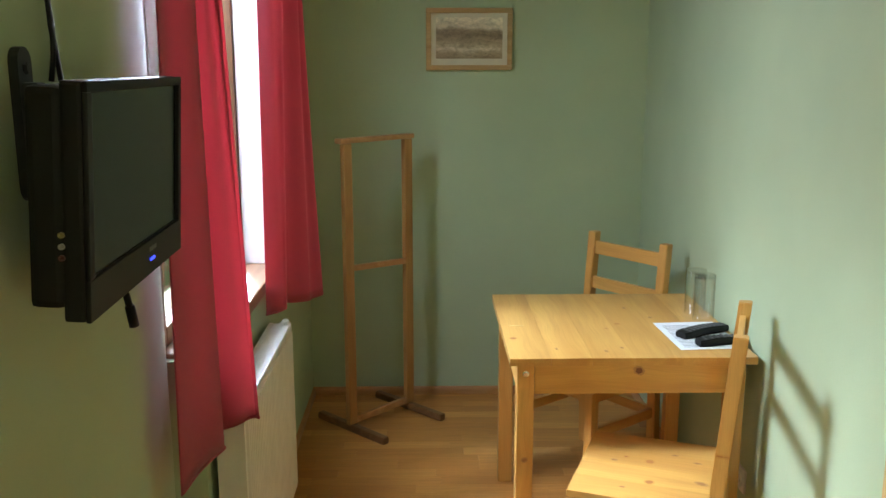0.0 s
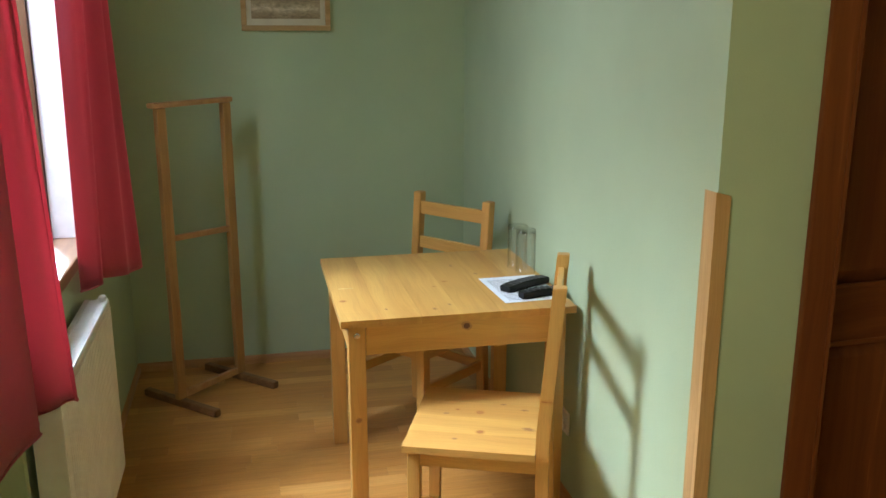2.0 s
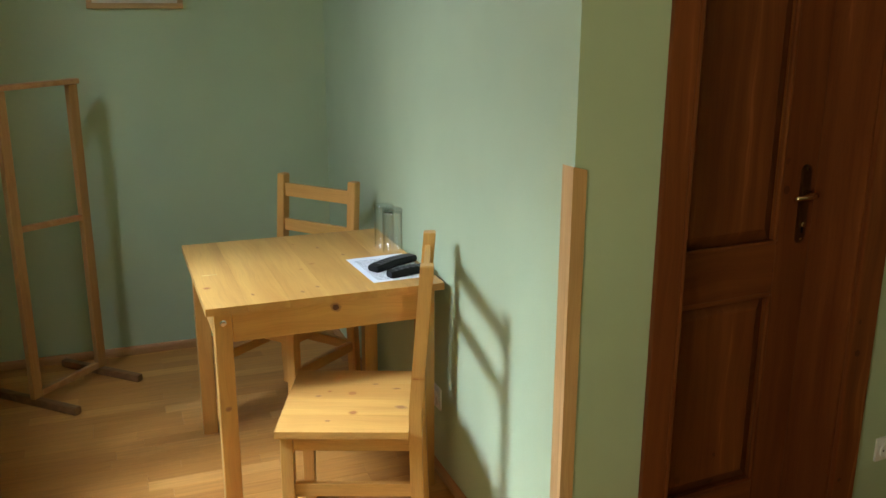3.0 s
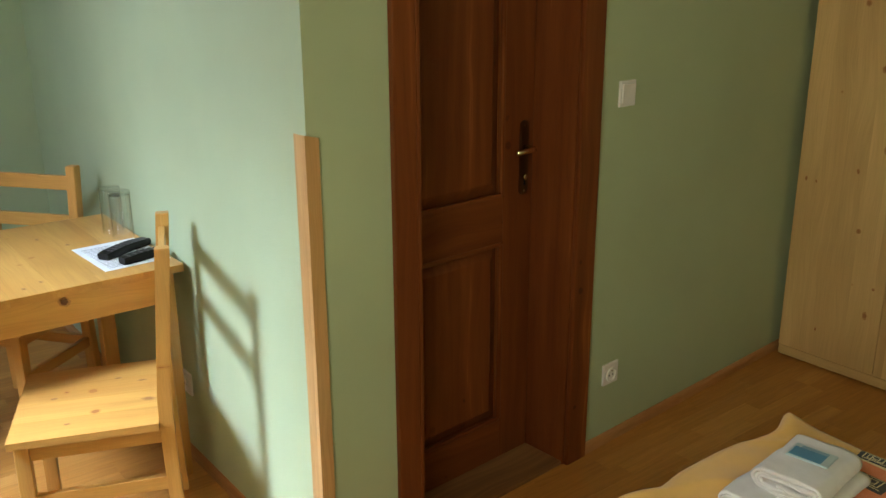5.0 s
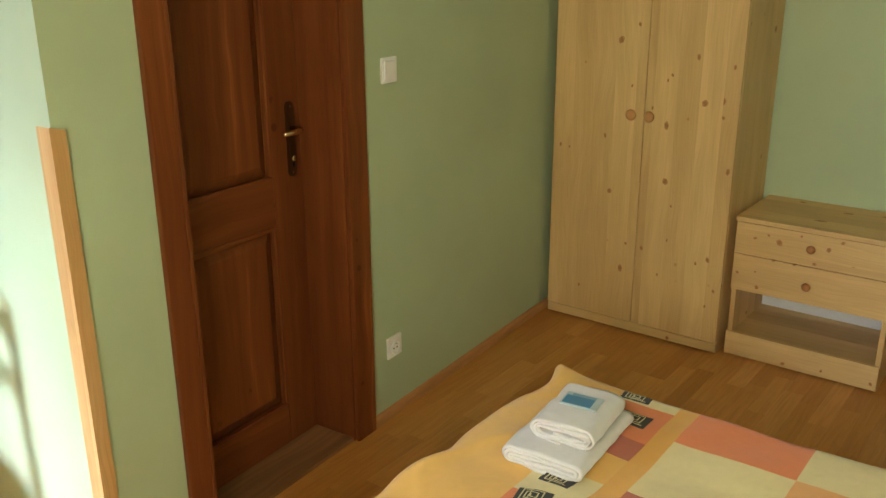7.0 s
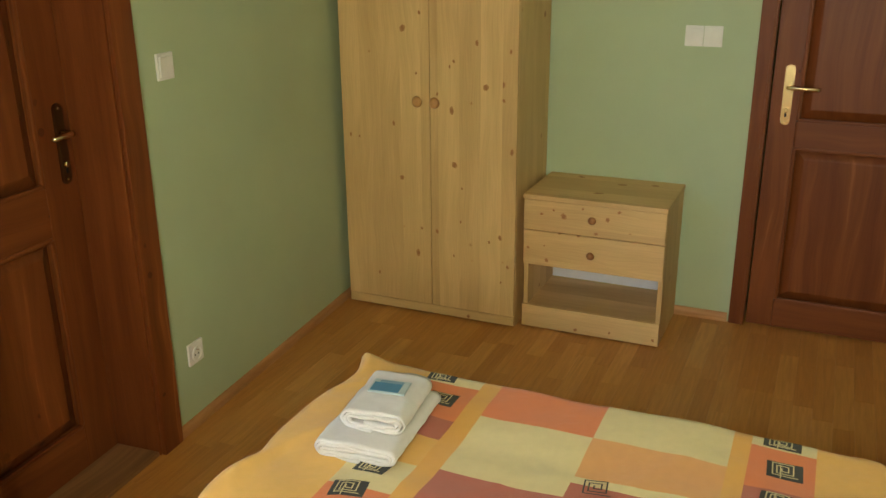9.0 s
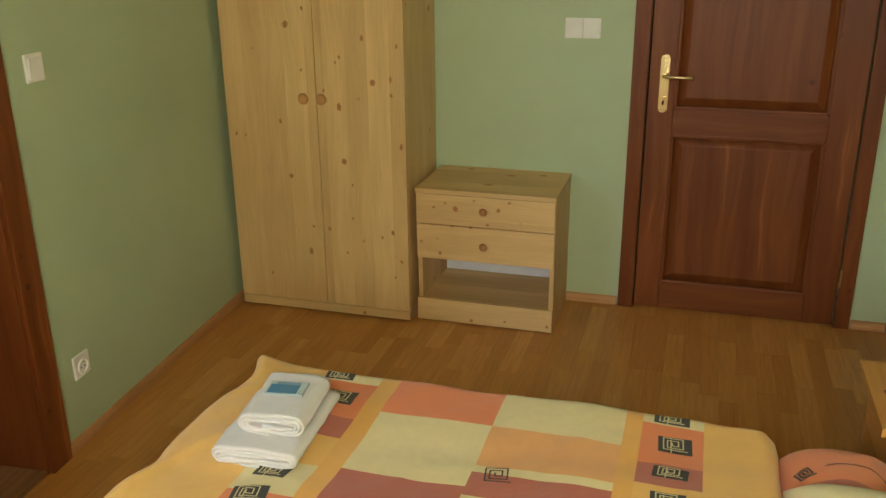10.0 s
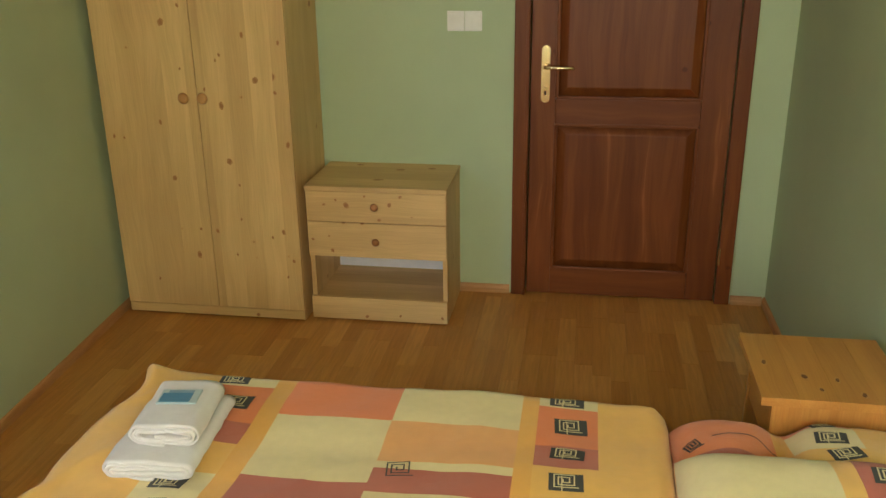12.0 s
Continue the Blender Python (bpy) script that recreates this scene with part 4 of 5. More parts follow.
def drinking_glass(x, y, h, r):
    t = thing("drinking_glass", pose(x, y, TZ), "tall clear drinking glass standing upside down on the table", "glass", "glasses on the table")
    prof = [(r - 0.0026, h - 0.013), (r - 0.0030, 0.001), (r - 0.0014, 0.0), (r, 0.001), (r * 0.97, h - 0.004), (r * 0.92, h), (0.002, h - 0.0015)]
    part("glass_body", lathe(prof, 40), TUMBLER, t, smooth=True).visible_shadow = False
    part("thick_base", moved(lathe([(r * 0.90, 0), (r * 0.93, 0.003), (r * 0.91, 0.010), (r * 0.80, 0.012)], 40), pose(0, 0, h - 0.0135)), TUMBLER, t, smooth=True).visible_shadow = False
    return t


drinking_glass(0.955, 3.062, 0.162, 0.037)
drinking_glass(0.963, 2.985, 0.162, 0.037)


knot(table, pose(0.647 - 0.625, 2.600 - 0.011 - 2.95, 0.70, 90, 0, 0), 0.012, 1.2, KNOT_DARK)
knot(table, pose(0.297 - 0.625, 2.612 - 0.0275 - 2.95, 0.409, 90, 0, 0), 0.007)

for x, y, r in ((0.155, 0.053, 0.006), (-0.225, -0.294, 0.005), (-0.073, -0.320, 0.006), (-0.017, -0.286, 0.005), (0.090, 0.180, 0.006)):
    knot(table, pose(x, y, TZ, 0, 0, 90), r, 1.6)
part("worn_mark", box((-0.352, -0.044, TZ - 0.001), (-0.302, -0.034, TZ + 0.0005)), PALE_T, table, "pale worn scratch")

# ---- chairs ----
def chair(m, label):
    """Seat centre at the origin, sitter faces -y; back posts lean away."""
    t = thing("chair", m, label, "chair", "chairs at the table")
    W, D, H, SH = 0.440, 0.385, 0.938, 0.452
    for k in range(4):
        a = -W / 2 + W * k / 4
        part("seat_board", box((a + 0.0001, -D / 2 - 0.012, SH - 0.022), (a + W / 4 - 0.0001, D / 2 - (0.0 if k in (1, 2) else 0.014), SH), 0.0009), PINE_Y, t)
    for sx in (-1, 1):
        x = sx * (W / 2 - 0.036)
        part("front_leg", box((x - 0.019, -D / 2, 0), (x + 0.019, -D / 2 + 0.038, SH - 0.022), 0.003), PINE_Z, t)
        bm = bmesh.new()
        y0 = D / 2 + 0.006
        rings = []
        for z, dy in ((0, 0.012), (SH - 0.10, 0.0), (SH + 0.06, 0.0), (H, 0.034)):
            rings.append([bm.verts.new((x + a, y0 + dy + b, z)) for a, b in ((-0.019, -0.019), (0.019, -0.019), (0.019, 0.019), (-0.019, 0.019))])
        for a, b in zip(rings, rings[1:]):
            for k in range(4):
                j = (k + 1) % 4
                bm.faces.new((a[k], a[j], b[j], b[k]))
        bm.faces.new(rings[0][::-1])
        bm.faces.new(rings[-1])
        bmesh.ops.bevel(bm, geom=[e for e in bm.edges], offset=0.0025, segments=2, affect="EDGES")
        part("back_post", bm, PINE_Z, t)
        part("side_rail", box((x - 0.011, -D / 2 + 0.038, SH - 0.072), (x + 0.011, y0 - 0.019, SH - 0.022), 0.002), PINE_Y, t)
        part("stretcher", box((x - 0.010, -D / 2 + 0.036, 0.232), (x + 0.010, y0 - 0.010, 0.272), 0.002), PINE_Y, t)
    xi = W / 2 - 0.055
    part("front_rail", box((-xi, -D / 2 + 0.008, SH - 0.072), (xi, -D / 2 + 0.030, SH - 0.022), 0.002), PINE_X, t)
    part("back_rail", box((-xi, D / 2 - 0.030, SH - 0.072), (xi, D / 2 - 0.008, SH - 0.0225), 0.002), PINE_X, t)
    part("stretcher", box((-xi, D / 2 - 0.004, 0.232), (xi, D / 2 + 0.016, 0.272), 0.002), PINE_X, t)
    for z, h in ((0.70, 0.05), (0.845, 0.055)):
        dy = D / 2 + 0.006 + 0.034 * (z + h / 2 - SH - 0.06) / (H - SH - 0.06)
        part("back_slat", box((-xi - 0.004, dy - 0.009, z), (xi + 0.004, dy + 0.009, z + h), 0.003, Matrix()), PINE_X, t)
    return t


near_chair = chair(pose(0.655, 2.432, 0, 0, 0, -111.1), "lacquered pine chair with ladder back, against the wall")
for x, y, r in ((0.056, 0.150, 0.010), (-0.111, 0.060, 0.005), (-0.077, 0.130, 0.006), (0.150, -0.060, 0.005), (-0.020, -0.110, 0.006)):
    knot(near_chair, pose(x, y, 0.452, 0, 0, 90), r, 1.5)
chair(pose(0.632, 3.382, 0, 0, 0, -52), "lacquered pine ladder-back chair pushed askew under the table")

KNOB_WOOD = wood_material("brown_turned_knob", (0.48, 0.24, 0.08), (0.58, 0.32, 0.115), "z", "y", 0.0, rough=0.4)
KNOB_DARK = wood_material("dark_turned_knob", (0.30, 0.125, 0.035), (0.38, 0.17, 0.052), "z", "y", 0.0, rough=0.4)

# ---- bed side: wardrobe, drawer cabinet, bedside cabinet ----
WX0, WX1, WY0, WY1, WH = 3.400, 3.825, 1.112, 1.918, 1.95
ward = thing("wardrobe", Matrix.Translation((WX0, (WY0 + WY1) / 2, 0)), "tall pale knotty spruce wardrobe with two doors", "wardrobe")
hw, dp = (WY1 - WY0) / 2, WX1 - WX0
for y0, y1 in ((-hw, -hw + 0.02), (hw - 0.02, hw)):
    part("side_panel", box((0.021, y0, 0), (dp, y1, WH - 0.02), 0.002), PALE_S, ward)
part("top_panel", box((0.0, -hw - 0.004, WH - 0.02), (dp, hw + 0.004, WH), 0.003), PALE_T, ward)
part("bottom_panel", box((0.022, -hw + 0.02, 0.05), (dp, hw - 0.02, 0.07)), PALE_Y, ward)
part("back_panel", box((dp - 0.006, -hw + 0.02, 0.07), (dp - 0.001, hw - 0.02, WH - 0.02)), PALE_Z, ward)
part("plinth", box((0.004, -hw, 0.008), (0.021, hw, 0.048), 0.002), PALE_Y, ward)
mid = -0.018
leaves = []
for y0, y1, ky in ((-hw, mid - 0.0015, -0.048), (mid + 0.0015, hw, 0.032)):
    dr = part("door_panel", box((0.0, y0, 0.052), (0.0195, y1, WH - 0.024), 0.0025), PALE_Z, ward)
    part("knob", moved(lathe([(0.010, 0), (0.010, 0.008), (0.020, 0.014), (0.0235, 0.022), (0.019, 0.031), (0.007, 0.034)], 20), pose(0, ky, 0.968, 0, -90, 0)), KNOB_WOOD, dr, "round turned wooden knob", True)
    leaves.append(dr)
    part("hinge", box((0.003, (y0 if y0 < -0.1 else y1 - 0.002), 0.30), (0.016, (y0 + 0.002 if y0 < -0.1 else y1), 0.36)), CHROME, dr)

for y, z, r in ((0.102, 1.264, 0.013), (0.025, 1.328, 0.007), (-0.228, 1.216, 0.009), (-0.127, 1.139, 0.006), (-0.109, 1.117, 0.005), (0.043, 1.083, 0.005),
                (-0.117, 0.937, 0.012), (-0.268, 1.041, 0.012), (-0.346, 0.992, 0.007), (-0.052, 1.002, 0.006), (0.153, 0.865, 0.008), (0.365, 0.801, 0.007),
                (0.321, 0.796, 0.005), (-0.384, 0.783, 0.010), (-0.129, 0.707, 0.012), (-0.373, 1.187, 0.007), (0.119, 0.629, 0.010), (-0.163, 0.607, 0.005),
                (0.028, 0.408, 0.006), (-0.046, 0.402, 0.008), (-0.157, 0.458, 0.005), (-0.337, 0.408, 0.009), (-0.288, 0.383, 0.006), (0.047, 0.291, 0.012),
                (-0.373, 0.280, 0.007), (0.244, 0.170, 0.006), (-0.343, 0.206, 0.005), (-0.125, 0.299, 0.005), (0.200, 1.500, 0.011), (-0.200, 1.640, 0.012)):
    knot(leaves[1 if y > mid else 0], pose(0, y, z, 0, -90, 0), 0.82 * r, 1.15)

CX0, CY0, CY1, CH = 3.436, 0.494, 1.086, 0.605
cab = thing("drawer_cabinet", Matrix.Translation((CX0, (CY0 + CY1) / 2, 0)), "low pale knotty spruce cabinet with two drawers above an open shelf", "cabinet")
hw, dp = (CY1 - CY0) / 2, 0.398
cab_top = part("top_panel", box((-0.004, -hw - 0.003, CH - 0.02), (dp, hw + 0.003, CH), 0.003), PALE_T, cab)
for y0, y1 in ((-hw, -hw + 0.02), (hw - 0.02, hw)):
    part("side_panel", box((0.0205, y0, 0), (dp, y1, CH - 0.02), 0.002), PALE_S, cab)
drawers = []
for a, b in ((0.452, 0.583), (0.297, 0.449)):
    dr = part("drawer", box((0.0, -hw + 0.001, a), (0.02, hw - 0.001, b), 0.0025), PALE_Y, cab)
    part("drawer_box", box((0.02, -hw + 0.03, a + 0.012), (dp - 0.03, hw - 0.03, b - 0.02)), PALE_Y, dr)
    drawers.append(dr)
    part("knob", moved(lathe([(0.008, 0), (0.008, 0.007), (0.014, 0.012), (0.017, 0.019), (0.013, 0.026), (0.005, 0.028)], 20), pose(0, 0.0, (a + b) / 2 + (0.008 if a > 0.4 else 0.0), 0, -90, 0)), KNOB_DARK, dr, "round turned wooden knob", True)
part("drawer_runner", box((0.03, -hw + 0.02, 0.290), (dp - 0.01, hw - 0.02, 0.2965)), PALE_Y, cab)
part("shelf", box((0.020, -hw + 0.02, 0.085), (dp - 0.006, hw - 0.02, 0.103), 0.002), PALE_T, cab)
cab_plinth = part("plinth", box((0.002, -hw, 0.008), (0.020, hw, 0.108), 0.002), PALE_Y, cab)
for y, z, r in ((0.123, 0.525, 0.012), (0.218, 0.526, 0.006), (0.044, 0.566, 0.005), (-0.106, 0.568, 0.007), (-0.060, 0.532, 0.009), (0.167, 0.547, 0.005),
                (-0.015, 0.466, 0.007), (0.191, 0.324, 0.008), (0.274, 0.371, 0.006), (0.203, 0.388, 0.004)):
    knot(drawers[0 if z > 0.45 else 1], pose(0, y, z, 0, -90, 0), r, 0.75)
for y, z, r in ((0.054, 0.024, 0.007), (-0.093, 0.035, 0.005), (-0.275, 0.034, 0.006)):
    knot(cab_plinth, pose(0.002, y, z, 0, -90, 0), r, 0.9)
for x, y, r in ((0.118, 0.011, 0.010), (0.285, -0.051, 0.010), (0.320, -0.185, 0.009), (0.350, 0.145, 0.008)):
    knot(cab_top, pose(x, y, CH, 0, 0, 90), r, 1.7)
part("back_panel", box((dp - 0.005, -hw + 0.02, 0.103), (dp - 0.001, hw - 0.02, CH - 0.02)), BACK_WHITE, cab, "white hardboard back")

NX0, NX1, NY0, NY1, NH = 1.982, 2.335, -0.838, -0.487, 0.56
HONEY_A, HONEY_B = (0.405, 0.176, 0.035), (0.510, 0.246, 0.056)
HONEY_X = wood_material("honey_pine_x", HONEY_A, HONEY_B, "x", "z", 0.10, (0.10, 0.04, 0.012), coat=0.25, streak=0.7, knot_scale=9.0, grain_scale=14.0)
HONEY_Z = wood_material("honey_pine_z", HONEY_A, HONEY_B, "z", "y", 0.15, (0.12, 0.05, 0.015), coat=0.25)
ns = thing("bedside_cabinet", Matrix.Translation(((NX0 + NX1) / 2, (NY0 + NY1) / 2, 0)), "honey-coloured pine bedside cabinet beside the bed", "cabinet")
hx, hy = (NX1 - NX0) / 2, (NY1 - NY0) / 2
boards = []
for k in range(4):
    a = -hy + 2 * hy * k / 4
    boards.append(part("top_board", box((-hx, a + 0.0001, NH - 0.022), (hx, a + hy / 2 - 0.0001, NH), 0.001), HONEY_X, ns))
for x, y, r in ((0.008, 0.140, 0.008), (-0.058, 0.055, 0.009), (-0.067, -0.020, 0.007), (-0.121, 0.028, 0.006), (-0.135, -0.065, 0.008)):
    knot(boards[int((y + hy) / (hy / 2))], pose(x, y, NH), r, 1.5, KNOT_DARK)
part("side_panel", box((-hx + 0.02, -hy + 0.01, 0), (-hx + 0.04, hy - 0.03, NH - 0.022), 0.002), HONEY_Z, ns)
part("side_panel", box((hx - 0.04, -hy + 0.01, 0), (hx - 0.02, hy - 0.03, NH - 0.022), 0.002), HONEY_Z, ns)
part("drawer", box((-hx + 0.041, hy - 0.055, NH - 0.17), (hx - 0.041, hy - 0.036, NH - 0.026), 0.002), HONEY_X, ns)
part("shelf", box((-hx + 0.04, -hy + 0.02, 0.08), (hx - 0.04, hy - 0.05, 0.10), 0.002), HONEY_X, ns)
part("back_panel", box((-hx + 0.04, -hy + 0.011, 0.10), (hx - 0.04, -hy + 0.018, NH - 0.022)), HONEY_Z, ns)

# ---- bed ----
BX0, BX1, BY0, BY1 = 0.66, 2.045, -0.862, 1.085
bed = thing("bed", Matrix.Translation((1.35, 0.11, 0)), "double bed with pine frame and mattress", "bed")
cx, cy = 1.35, 0.11
for x in (BX0 + 0.03, BX1 - 0.07):
    part("side_board", box((x - cx, BY0 + 0.03 - cy, 0.16), (x + 0.025 - cx, BY1 - 0.03 - cy, 0.33), 0.004), PINE_Y, bed)
for y in (BY0 + 0.004, BY1 - 0.055):
    part("end_board", box((BX0 + 0.03 - cx, y - cy, 0.16), (BX1 - 0.045 - cx, y + 0.025 - cy, 0.34), 0.004), PINE_X, bed)
for x in (BX0 + 0.055, BX1 - 0.13):
    for y in (BY0 + 0.03, BY1 - 0.12):
        part("leg", box((x - cx, y - cy, 0), (x + 0.06 - cx, y + 0.06 - cy, 0.2), 0.004), PINE_Z, bed)
part("mattress", box((BX0 + 0.06 - cx, BY0 + 0.04 - cy, 0.22), (BX1 - 0.075 - cx, BY1 - 0.06 - cy, 0.415), 0.03), PATCH["cream"], bed)


def patch_colour(x, y):
    """The printed patchwork of the bed linen; y runs from the foot to the head, repeating every 0.84 m."""
    q = (0.88 - y) % 0.84
    xx = (2.06 - x) % 0.80
    if y > 0.885 or y < -0.11:
        return "yellow"
    if q < 0.155:
        return ("cream" if xx < 0.05 else "orange" if xx < 0.225 else "terracotta" if xx < 0.32 else "yellow" if xx < 0.44 else "cream" if xx < 0.58 else "orange" if xx < 0.70 else "yellow")
    if q < 0.205:
        return "gold"
    if q < 0.49:
        return ("orange" if xx < 0.175 else "cream" if xx < 0.435 else "terracotta" if xx < 0.60 else "peach")
    if q < 0.80:
        return ("cream" if xx < 0.175 else "peach" if xx < 0.335 else "cream" if xx < 0.37 else "terracotta" if xx < 0.46 else "cream" if xx < 0.70 else "orange")
    return "gold"


def soft(t):
    t = max(0.0, min(1.0, t))
    return t * t * (3 - 2 * t)


def duvet_height(x, y):
    edge = min((BX1 + 0.045 - x) / 0.055, (x - BX0 + 0.03) / 0.07, (BY1 + 0.055 - y) / 0.05, (y + 0.285) / 0.055)
    edge = math.sqrt(max(0.0, 1 - (1 - min(1, max(0, edge))) ** 2))
    puff = 0.010 * noise.noise((x * 3.1, y * 2.7, 0.3)) + 0.004 * noise.noise((x * 11, y * 9, 2.0)) + 0.0035 * math.sin(x * 16 + y * 5 + 2 * noise.noise((x * 4, y * 4, 1)))
    ridge = max(0.0, 1 - 5.0 * abs(noise.noise((x * 2.2 + 0.8 * y, y * 3.4 - 0.5 * x, 4.0))))
    puff += 0.006 * ridge * ridge * (0.4 + 0.6 * soft((y - 0.3) / 0.6))
    return 0.425 + 0.055 * edge + puff * edge


names = list(PATCH)
bm = bmesh.new()
nx, ny = 142, 138
x0, x1, y0, y1 = BX0 - 0.03, BX1 + 0.045, -0.285, BY1 + 0.055
grid = []
for i in range(nx + 1):
    col = []
    for j in range(ny + 1):
        x, y = x0 + (x1 - x0) * i / nx, y0 + (y1 - y0) * j / ny
        wob = 0.010 * noise.noise((y * 3, 5.0, 0)) * soft((i - nx + 8) / 8)
        ywob = (0.010 * noise.noise((x * 2.6, 1.5, 0)) + 0.008 * noise.noise((x * 9, 2.5, 0))) * soft((j - ny + 14) / 14)
        ywob += (0.006 * math.exp(-((x - 2.07) / 0.03) ** 2) - 0.042 * math.exp(-((x - 1.97) / 0.09) ** 2) - 0.024 * math.exp(-((x - 1.53) / 0.08) ** 2)) * soft((j - ny + 16) / 16)
        lift = 0.022 * math.exp(-((x - 2.03) / 0.10) ** 2) * soft((y - y1 + 0.16) / 0.16) + 0.014 * math.exp(-((x - 1.45) / 0.10) ** 2) * soft((y - y1 + 0.10) / 0.10)
        corner = 0.015 * soft((x - x1 + 0.05) / 0.05) * soft((y - y1 + 0.05) / 0.05) + 0.04 * soft((x - x1 + 0.07) / 0.07) * soft((y0 + 0.07 - y) / 0.07)
        col.append(bm.verts.new((x + wob - corner * 0.6, y + ywob - corner * (0.5 if y > 0.4 else -0.5), duvet_height(x, y) + lift)))
    grid.append(col)
for i in range(nx):
    for j in range(ny):
        f = bm.faces.new((grid[i][j], grid[i + 1][j], grid[i + 1][j + 1], grid[i][j + 1]))
        cxm, cym = x0 + (x1 - x0) * (i + 0.5) / nx, y0 + (y1 - y0) * (j + 0.5) / ny
        f.material_index = names.index(patch_colour(cxm, cym))
        f.smooth = True
# hanging rim
rim = [grid[i][0] for i in range(nx + 1)] + [grid[nx][j] for j in range(1, ny + 1)] + [grid[i][ny] for i in range(nx - 1, -1, -1)] + [grid[0][j] for j in range(ny - 1, 0, -1)]
mx, my = (x0 + x1) / 2, (y0 + y1) / 2
low = []
for v in rim:
    d = Vector((v.co.x - mx, v.co.y - my, 0)).normalized()
    drop = 0.03 if v.co.y < y0 + 0.05 else 0.10
    low.append(bm.verts.new((v.co.x - 0.015 * d.x, v.co.y - 0.015 * d.y, v.co.z - drop)))
for k in range(len(rim)):
    j = (k + 1) % len(rim)
    f = bm.faces.new((rim[k], low[k], low[j], rim[j]))
    f.smooth = True
    f.material_index = names.index(patch_colour(min(max(rim[k].co.x, x0 + 0.01), x1 - 0.01), rim[k].co.y))
duvet = thing("duvet", Matrix(), "yellow and orange patchwork duvet spread over the bed", "duvet")
cover = part("cover", bm, [PATCH[k] for k in names], duvet)


def motif(parent, height, cx, cy, w, l, turn=0.0, dark=True, off=0.0015):
    """A printed square with an angular spiral, laid on the cloth."""
    ca, sa = math.cos(radians(turn)), math.sin(radians(turn))
    def at(u, v, up):
        x, y = cx + ca * u - sa * v, cy + sa * u + ca * v
        return Vector((x, y, height(x, y) + up))
    def ribbon(bm, pts, wd, up):
        for a, b in zip(pts, pts[1:]):
            a, b = Vector(a), Vector(b)
            d = (b - a).normalized()
            s = Vector((-d.y, d.x)) * wd / 2
            e = d * wd / 2
            steps = max(1, int((b - a).length / 0.012))
            for k in range(steps):
                p, q = (a - e).lerp(b + e, k / steps), (a - e).lerp(b + e, (k + 1) / steps)
                bm.faces.new([bm.verts.new(at(*c, up)) for c in (p - s, q - s, q + s, p + s)])
    if dark:
        bm = bmesh.new()
        n = 6
        for i in range(n):
            for j in range(n):
                bm.faces.new([bm.verts.new(at(w * ((i + a) / n - 0.5), l * ((j + b) / n - 0.5), off)) for a, b in ((0, 0), (1, 0), (1, 1), (0, 1))])
        part("printed_square", bm, MOTIF_DARK, parent)
    k = 0.40
    sp = [(-0.5 * w, 0.12 * l), (0.32 * w, 0.12 * l)] if dark else []
    lines = bmesh.new()
    q = [(-k, -k), (-k, k), (k, k), (k, -0.28), (-0.26, -0.28), (-0.26, 0.26), (0.24, 0.26), (0.24, -0.12), (-0.10, -0.12), (-0.10, 0.10), (0.08, 0.10)]
    ribbon(lines, [(a * w * 0.9 + 0.05 * w, b * l * 0.85) for a, b in q], 0.0032 if dark else 0.0035, off + 0.0012)
    if sp:
        ribbon(lines, sp, 0.0025, off + 0.0012)
    part("printed_spiral", lines, MOTIF_LINE if dark else MOTIF_DARK, parent)


for mx_, my_, w, l, turn in ((2.032, -0.033, 0.040, 0.085, 0), (1.925, -0.045, 0.066, 0.078, 3), (1.798, -0.040, 0.046, 0.078, -4), (1.684, -0.040, 0.060, 0.075, 2),
                             (1.50, -0.040, 0.060, 0.075, 0), (2.032, 0.845, 0.038, 0.080, 4), (1.925, 0.80, 0.066, 0.078, 0), (1.565, 0.815, 0.048, 0.078, -3), (1.468, 0.822, 0.062, 0.080, 12)):
    motif(cover, duvet_height, mx_, my_, w, l, turn)
motif(cover, duvet_height, 1.683, 0.325, 0.075, 0.085, 8, dark=False)
motif(cover, duvet_height, 1.30, 0.55, 0.075, 0.085, 0, dark=False)


